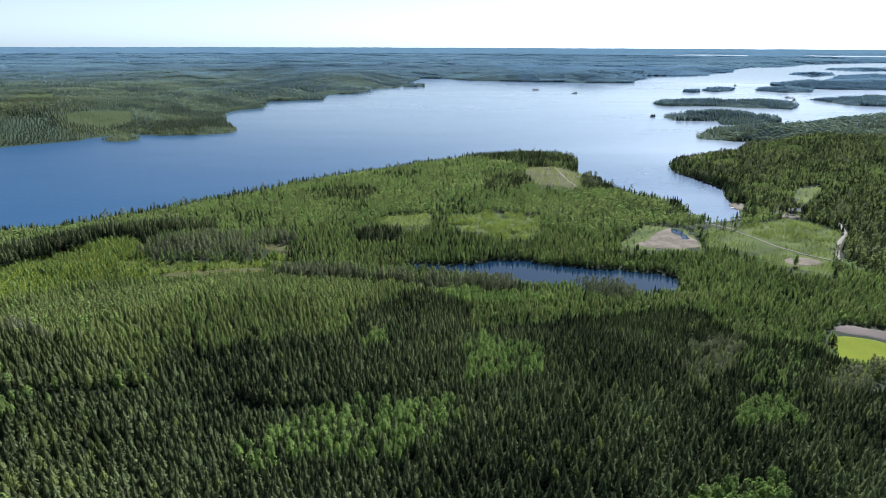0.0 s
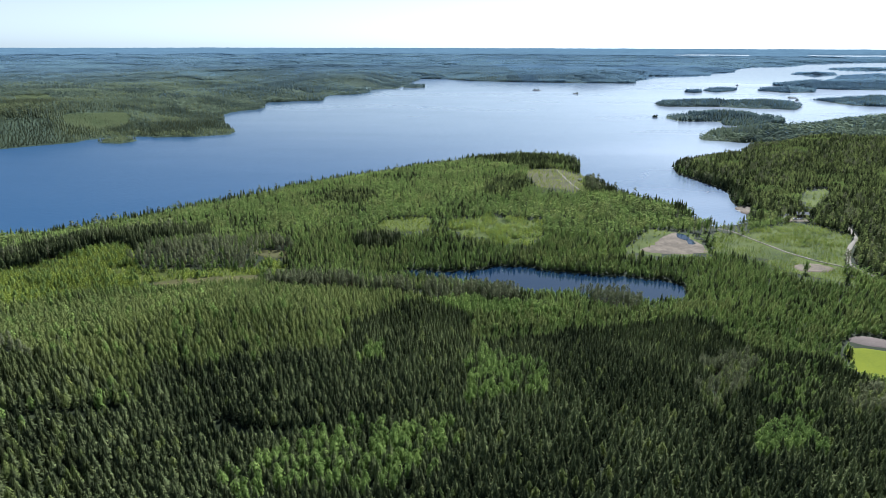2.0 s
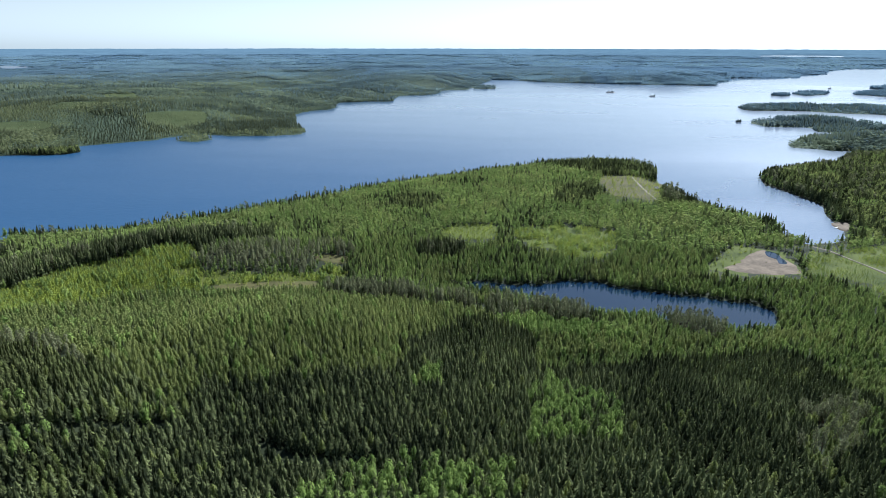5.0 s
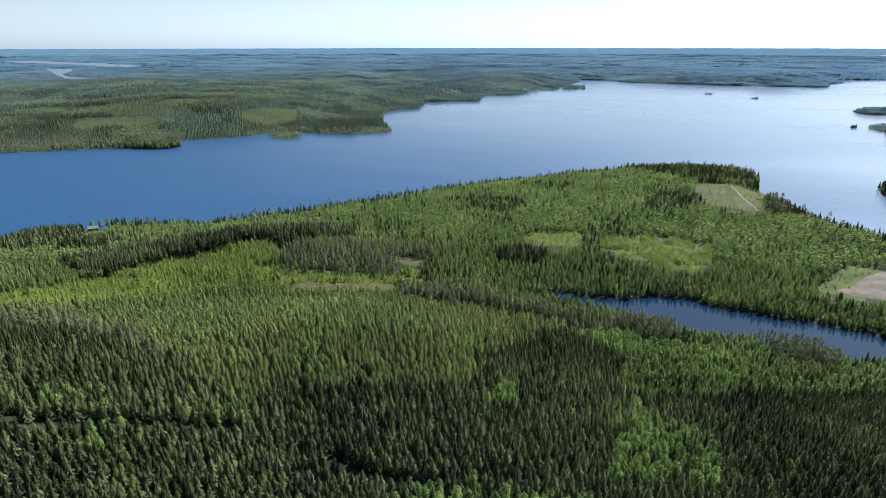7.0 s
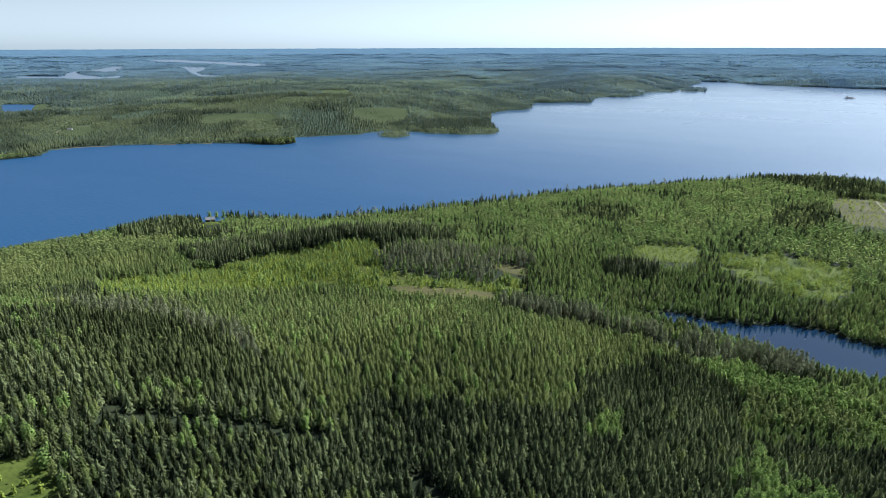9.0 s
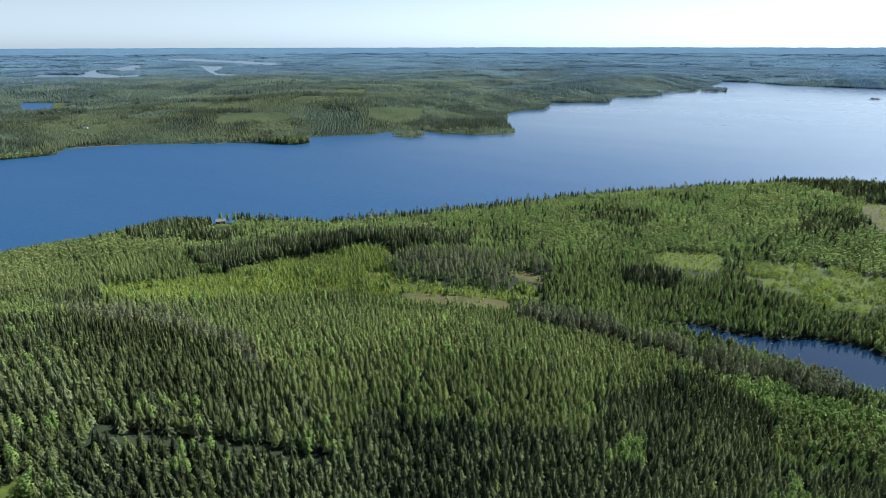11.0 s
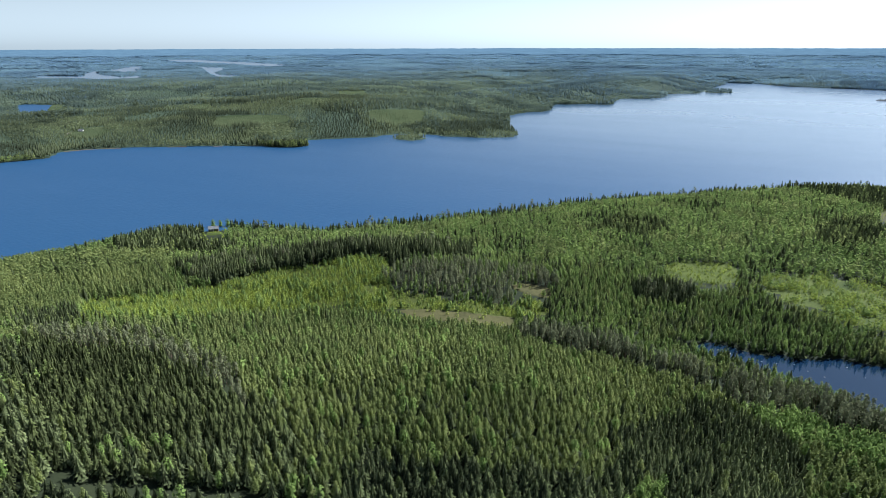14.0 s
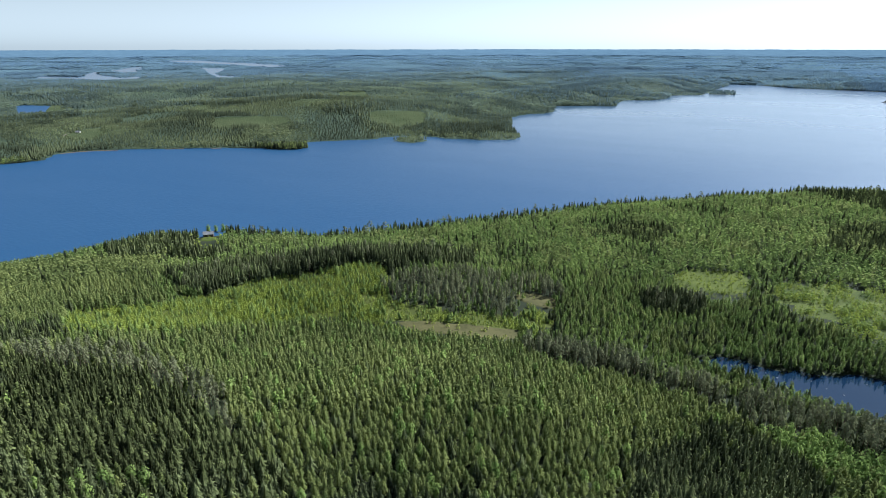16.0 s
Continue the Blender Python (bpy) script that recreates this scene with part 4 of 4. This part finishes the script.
for r0, r1, spacing, leaves, name, label, wide, tall, a0, a1 in (
        (1100, 1700, 5.2, 8, "lakeside_woods", "mixed conifer and birch woods across the lake", 1.4, 0.95, -5.0, 73.0),
        (1700, 3000, 9.0, 5, "far_woods", "dark green mixed woods beyond the lake", 2.7, 0.9, -5.0, 73.0),
        (1100, 3000, 5.8, 6, "island_woods", "dark dense conifer woods on the islands", 1.8, 0.85, -47.0, -5.0),
        (3000, 4700, 15.0, 4, "hazed_distant_woods", "woods far off towards the horizon, leaves tinted blue for haze", 6.0, 0.6, -47.0, 73.0),
        (4700, 9500, 36.0, 4, "hazed_horizon_woods", "woods near the horizon, leaves tinted pale blue for haze", 14.0, 0.42, -47.0, 73.0)):
    x, y, sd = scatter(r0, r1, spacing, a0, a1)
    size = 60.0 + r0 * 0.03
    plot, tint = stand_cells(x, y, size, 71), stand_cells(x, y, size, 171)
    q = rng.uniform(0, 1, x.shape)
    felled = (plot > 0.92) & (sd > 40) & (x < 0) & (r0 < 2500)
    for poly in FAR_CLEARINGS:
        felled |= inside(poly, *wobble(x, y, 95))
    ok = ~felled | (q < 0.55)
    x, y, plot, tint, felled = x[ok], y[ok], plot[ok], tint[ok], felled[ok]
    q = rng.uniform(0, 1, x.shape)
    # leafy trees keep to stands of their own and to the shores
    leafy = (tint + (q - 0.5) * 0.5 + 0.18 * (sd[ok] < 22)) > 0.66
    h = rng.uniform(7, 11, x.shape) * tall * (0.6 + 0.8 * plot) * np.where(felled, 0.4, 1.0)
    h = np.maximum(h, 2.5)
    # haze painted into the leaves, tree by tree: paler and bluer farther off
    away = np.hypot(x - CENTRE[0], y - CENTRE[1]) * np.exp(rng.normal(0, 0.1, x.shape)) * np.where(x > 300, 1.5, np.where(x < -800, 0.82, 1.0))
    haze_class = np.searchsorted([1400, 2050, 3000, 4900], away)
    V, F, T, K, start = [], [], [], [], 0
    for c in range(5):
        for pick, form, shift in ((leafy & (haze_class == c), "oval", 0.34), (~leafy & (haze_class == c), "cone", -0.06)):
            if not pick.any():
                continue
            if form == "oval":
                shp = [leafy_shape(leaves, 0.16, 0.12, (0.16 if leaves == 8 else 0.19 if leaves > 4 else 0.24), form) for _ in range(8)]
            else:
                shp = [spruce_shape(2, 3, 0.18, sides=3) for _ in range(6)] if leaves == 8 else [cone_tree(5 if leaves > 4 else 4) for _ in range(6)]
            v, f, t, k = planted(shp, x[pick], y[pick], h[pick], wide, r0 * 0.06)
            V.append(v)
            F.append(f + start)
            T.append(t * 0.35 + 0.17 + shift + (stand_cells(v[:, 0].astype(float), v[:, 1].astype(float), size, 271) - 0.5) * 1.1)
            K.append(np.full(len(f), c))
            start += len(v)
    woods = new(name, mesh_from(name, np.vstack(V), np.vstack(F), HAZED_WOODS, tone=np.clip(np.concatenate(T), 0, 1), index=np.concatenate(K), smooth_shade=True))
    tagged(woods, label, "woods", kind="stuff")


# ---- single trees on the nearest slope ----
TREE_LOOKS = {
    SPRUCE: ("spruce_tree", "spruce", 0, M_TRUNK, M_SPRUCE, "dark green spruce tree with drooping boughs", "spruce tree", "spruces on the near slope"),
    BIRCH: ("birch_tree", "birch", 0, M_BIRCHBARK, M_BIRCH, "bright green birch tree in new leaf", "birch tree", "birches on the near slope"),
    PINE: ("pine_tree", "pine", 1, M_PINEBARK, M_PINE, "tall olive-green pine with a bare trunk beside the pond", "pine tree", "pines beside the pond"),
}


def tree_thing(kind, variant):
    """Trunk and crown under an Empty at the foot, one metre high before scaling."""
    name, shape, level, bark, leaf, label, category, group = TREE_LOOKS[kind]
    root = new(name)
    root.empty_display_size = 0.1
    bm = bmesh.new()
    bmesh.ops.create_cone(bm, segments=6, radius1=0.016, radius2=0.003, depth=0.92, matrix=Matrix.Translation((0, 0, 0.46)))
    part("trunk", bm, bark, root)
    v, f, *more = SHAPES[shape][level][variant]
    f = f[:len(f) - more[0]] if more else f
    v = v[:f.max() + 1]
    crown = new("crown", mesh_from("crown", v, f, [leaf], tone=np.clip((more[1][:len(v)] if len(more) > 1 else np.zeros(len(v))) + (0.25, 0.5, 0.75, 0.4)[variant], 0, 1)))
    crown.parent = root
    return tagged(root, label, category, group)


THINGS.sort(key=lambda v: (v[0], v[2]))
for kind in (SPRUCE, BIRCH, PINE):
    models = []
    for n, (k, x, y, h) in enumerate([v for v in THINGS if v[0] == kind]):
        z = float(terrain(np.array([x]), np.array([y]))[0]) - 0.2
        if n < 4:
            tree = tree_thing(kind, n)
            tree.matrix_basis = pose(x, y, z, 0, 0, rng.uniform(0, 360))
            models.append(tree)
        else:
            tree = copy_thing(models[n % 4], pose(x, y, z, 0, 0, rng.uniform(0, 360)))
        tree.scale = (h, h, h)
# a thin row of trees on the spit between the bay and the meadow
for i in range(15):
    x, y, kind = 207 + i * 3.1 + rng.uniform(-0.8, 0.8), 527 + rng.uniform(-3, 5) - (2 if i > 7 else 0), (PINE, BIRCH)[i % 3 == 1]
    tree = tree_thing(kind, i % 4)
    tree.matrix_basis = pose(x, y, max(float(terrain(np.array([x]), np.array([y]))[0]), 0.2) - 0.2, 0, 0, rng.uniform(0, 360))
    h = rng.uniform(8, 11.5)
    tree.scale = (h * 0.9, h * 0.9, h)
    tagged(tree, "slender birch on the spit beside the bay" if kind == BIRCH else "slender bare-stemmed pine on the spit beside the bay", group="trees on the spit")
# two tall pines where the track meets the road
for x, y, h in ((286, 443, 14.5), (290, 446, 13), (293, 442, 11)):
    tree = tree_thing(PINE, 2)
    tree.matrix_basis = pose(x, y, float(terrain(np.array([float(x)]), np.array([float(y)]))[0]) - 0.2, 0, 0, x * 40)
    tree.scale = (h * 1.1, h * 1.1, h)
    tagged(tree, "tall pine where the track meets the road", group="pines by the road")
# single tall birches over the young growth
for x, y, h, label in ((-336, 362, 11, "tall lone birch at the edge of the saplings"), (-313, 386, 10, "broad birch beside the dark spruce strip"),
                       (-306, 392, 9, "broad birch beside the dark spruce strip"), (-449, 490, 9, "birch behind the lakeside cottage"), (-444, 494, 8, "birch behind the lakeside cottage"), (-438, 497, 9, "birch behind the lakeside cottage"), (252, 432, 10, "lone birch beside the gravel pit"), (222, 399, 9, "round birch in young forest")):
    tree = tree_thing(BIRCH, 1)
    tree.matrix_basis = pose(x, y, float(terrain(np.array([float(x)]), np.array([float(y)]))[0]) - 0.2, 0, 0, x)
    tree.scale = (h * 1.4, h * 1.4, h)
    tagged(tree, label, group="lone birches")


# ---- buildings ----
def height_at(x, y):
    return float(terrain(np.array([float(x)]), np.array([float(y)]))[0])


def hut(name, label, category, x, y, turn, length, depth, wall_h, wall_mat):
    """A small gabled house with eaves, windows, a door and a chimney."""
    root = new(name)
    root.matrix_basis = pose(x, y, max(height_at(x, y), 0.5), 0, 0, turn)
    l, d = length / 2, depth / 2
    bm = box(bmesh.new(), -l, l, -d, d, -0.8, wall_h)
    ridge = wall_h + depth * 0.32
    for s in (-1, 1):
        a, b, c = (bm.verts.new((s * l, -d, wall_h)), bm.verts.new((s * l, d, wall_h)), bm.verts.new((s * l, 0, ridge)))
        bm.faces.new((a, b, c))
    part("wall", bm, wall_mat, root)
    for s in (-1, 1):
        bm = bmesh.new()
        e, t = 0.5, 0.14
        y0, z0 = s * (d + e), wall_h - e * 0.64
        co = [(-l - e, y0, z0), (l + e, y0, z0), (l + e, 0, ridge), (-l - e, 0, ridge)]
        low = [bm.verts.new(v) for v in co]
        top = [bm.verts.new((v[0], v[1], v[2] + t)) for v in co]
        bm.faces.new(low)
        bm.faces.new(top[::-1])
        for i in range(4):
            j = (i + 1) % 4
            bm.faces.new((low[i], low[j], top[j], top[i]))
        bmesh.ops.recalc_face_normals(bm, faces=bm.faces)
        roof = part("roof", bm, M_ROOF, root, "dark felt roof slope")
    part("chimney", box(bmesh.new(), l * 0.3, l * 0.3 + 0.5, -0.25, 0.25, ridge - 0.5, ridge + 0.7), M_ROCK, root)
    for k in (-0.55, 0.5):
        frame_ob = part("window", box(bmesh.new(), k * l - 0.55, k * l + 0.55, -d - 0.05, -d + 0.02, 1.0, 2.0), M_PALE, root)
        part("pane", box(bmesh.new(), k * l - 0.45, k * l + 0.45, -d - 0.07, -d - 0.052, 1.1, 1.9), M_PANE, frame_ob)
    part("door", box(bmesh.new(), -0.45, 0.45, -d - 0.06, -d + 0.02, 0.1, 2.1), M_PALE, root)
    return tagged(root, label, category)


hut("cottage", "dark wooden lakeside cottage with a felt roof", "cottage", -437, 479, 40, 8.0, 5.5, 2.5, M_WALL)
hut("cottage", "small pale cottage among shore trees", "cottage", 214, 580, -20, 6.5, 5.0, 2.4, M_PALE)
hut("cottage", "small white cottage in a clearing across the lake", "cottage", -1078, 800, 30, 7.0, 5.0, 2.5, M_PALE)
hut("shed", "small dark shed on the clear-cut", "shed", 152, 742, 10, 4.0, 3.0, 2.1, M_WALL)
hut("shed", "pale shed beside the clear-cut", "shed", 163, 738, -15, 4.5, 3.0, 2.2, M_PALE)
hut("lake_house", "pale lakeside house by the gravel yard", "house", 306, 572, 25, 9.0, 6.0, 2.7, M_PALE)
hut("barn", "grey wooden barn by the gravel yard", "barn", 326, 578, -10, 10.0, 6.0, 3.0, M_WALL)


def car(x, y, turn, paint, label):
    root = new("car")
    root.matrix_basis = pose(x, y, height_at(x, y) + 0.35, 0, 0, turn)
    bm = box(bmesh.new(), -2.1, 2.1, -0.85, 0.85, 0.3, 0.85)
    bmesh.ops.bevel(bm, geom=bm.edges[:], offset=0.12, segments=2, affect="EDGES")
    part("body", bm, paint, root)
    bm = box(bmesh.new(), -1.2, 1.1, -0.75, 0.75, 0.8, 1.42)
    bmesh.ops.bevel(bm, geom=bm.edges[:], offset=0.2, segments=2, affect="EDGES")
    part("cabin", bm, M_PANE, root, "dark car windows")
    for i in (-1.3, 1.3):
        for j in (-0.8, 0.8):
            bm = bmesh.new()
            bmesh.ops.create_cone(bm, segments=14, radius1=0.32, radius2=0.32, depth=0.2, cap_ends=True, matrix=pose(i, j, 0.32, 90, 0, 0))
            part("wheel", bm, M_ROOF, root)
    return tagged(root, label, "car")


car(315, 568, 20, M_METAL, "white car parked on the gravel yard")
car(321, 570, 32, M_METAL, "white car parked beside a barn")


# ---- stones ----
def stone(x, y, size, z, label, group):
    bm = bmesh.new()
    bmesh.ops.create_icosphere(bm, subdivisions=2, radius=size)
    for v in bm.verts:
        v.co *= 1 + 0.35 * (noise.noise(v.co / size * 1.3 + Vector((x, y, 0))))
        v.co.z *= 0.5
    me = bpy.data.meshes.new("stone")
    bm.to_mesh(me)
    bm.free()
    me.materials.append(M_ROCK)
    ob = new("stone", me)
    ob.matrix_basis = pose(x, y, z, 0, 0, rng.uniform(0, 360))
    return tagged(ob, label, "stone", group)


for x, y, s in ((-22, 432, 0.7), (-10, 434, 0.5), (-6, 431, 0.6), (6, 429, 0.5), (14, 432, 0.6), (-30, 431, 0.8), (38, 440, 0.6), (60, 431, 0.5), (-36, 428, 0.7), (-39, 426, 0.6), (-16, 430, 0.9), (-13, 431, 0.6), (-1, 428, 0.7), (20, 427, 0.5), (27, 424, 0.6), (-27, 428, 0.6), (45, 432, 0.5)):
    stone(x, y, s * 0.6, 0.06, "grey stone standing out of the pond", "stones in the pond")


# ---- rocky islets with a few trees ----
def islet(x, y, length, trees):
    root = new("islet")
    px, py, pz = settle(np.array(float(x)), np.array(float(y)), np.array(0.0))
    root.matrix_basis = pose(px, py, pz, 0, 0, rng.uniform(-15, 15))
    bm = bmesh.new()
    bmesh.ops.create_icosphere(bm, subdivisions=3, radius=1, matrix=Matrix.Diagonal((length / 2, length / 5, 2.2, 1)))
    for v in bm.verts:
        v.co *= 1 + 0.4 * noise.noise(v.co * 0.2 + Vector((x, y, 0)))
    part("rock", bm, M_ROCK, root)
    for i in range(trees):
        v, f = SHAPES["mixed" if i % 2 else "spruce"][1][i % 4][:2]
        h = rng.uniform(4, 7.5)
        place = np.array(((i + 0.5) / trees - 0.5, 0, 0)) * length * 0.75 + np.array((0, rng.uniform(-1, 1), 0.8))
        tree = new("pine_tree", mesh_from("pine_tree", v * h * np.array((2.4, 2.4, 1)) + place - np.array((0, 0, h * 0.2)), f, [M_FARTREE], tone=np.full(len(v), rng.uniform(0.1, 0.6))))
        tree.parent = root
    return tagged(root, "tiny rocky islet with a few dark pines", "islet", "islets in the lake")


for x, y, length, trees in ((298, 2311, 30, 7), (410, 2156, 20, 4), (459, 1456, 14, 4), (1147, 2626, 12, 2), (1049, 2008, 30, 6), (1021, 1924, 12, 3)):
    islet(x, y, length, trees)


# ---- landing place: a plank pier and a small boat in the bay ----
def pier(x, y, turn, length):
    root = new("pier")
    root.matrix_basis = pose(x, y, 0, 0, 0, turn)
    deck = part("deck", box(bmesh.new(), 0, length, -0.12, 0.12, 0.55, 0.65), M_PALE, root)
    for i in range(int(length / 0.6)):
        part("plank", box(bmesh.new(), i * 0.6 + 0.02, i * 0.6 + 0.56, -0.9, 0.9, 0.652, 0.70), M_PALE, deck)
    for i in range(4):
        for s in (-0.75, 0.75):
            bm = bmesh.new()
            bmesh.ops.create_cone(bm, segments=8, radius1=0.1, radius2=0.1, depth=3.0, cap_ends=True, matrix=Matrix.Translation((length * (i + 0.5) / 4, s, -0.85)))
            part("post", bm, M_TRUNK, root)
    return tagged(root, "weathered plank pier reaching into the bay", "pier")


def boat(x, y, turn):
    root = new("boat")
    root.matrix_basis = pose(x, y, 0.05, 0, 0, turn)
    bm = bmesh.new()
    rows = []
    for i in range(9):
        u = i / 8
        half = 0.75 * math.sin(math.pi * min(1, 0.35 + u * 0.65)) ** 0.6 if u < 1 else 0.02
        rows.append([bm.verts.new((-2.1 + 4.2 * u, s * half * k, z + 0.25 * u * u)) for s, k, z in ((-1, 1, 0.5), (-1, 0.6, -0.05), (1, 0.6, -0.05), (1, 1, 0.5))])
    for a, c in zip(rows, rows[1:]):
        for i in range(3):
            bm.faces.new((a[i], a[i + 1], c[i + 1], c[i]))
    bm.faces.new(rows[0])
    bmesh.ops.solidify(bm, geom=bm.faces[:], thickness=0.05)
    part("hull", bm, M_METAL, root)
    for u in (-0.8, 0.5):
        part("thwart", box(bmesh.new(), u, u + 0.25, -0.6, 0.6, 0.3, 0.35), M_PALE, root)
    return tagged(root, "small pale rowing boat on the bay", "boat")


pier(291, 612, 160, 9)
boat(287, 700, 30)
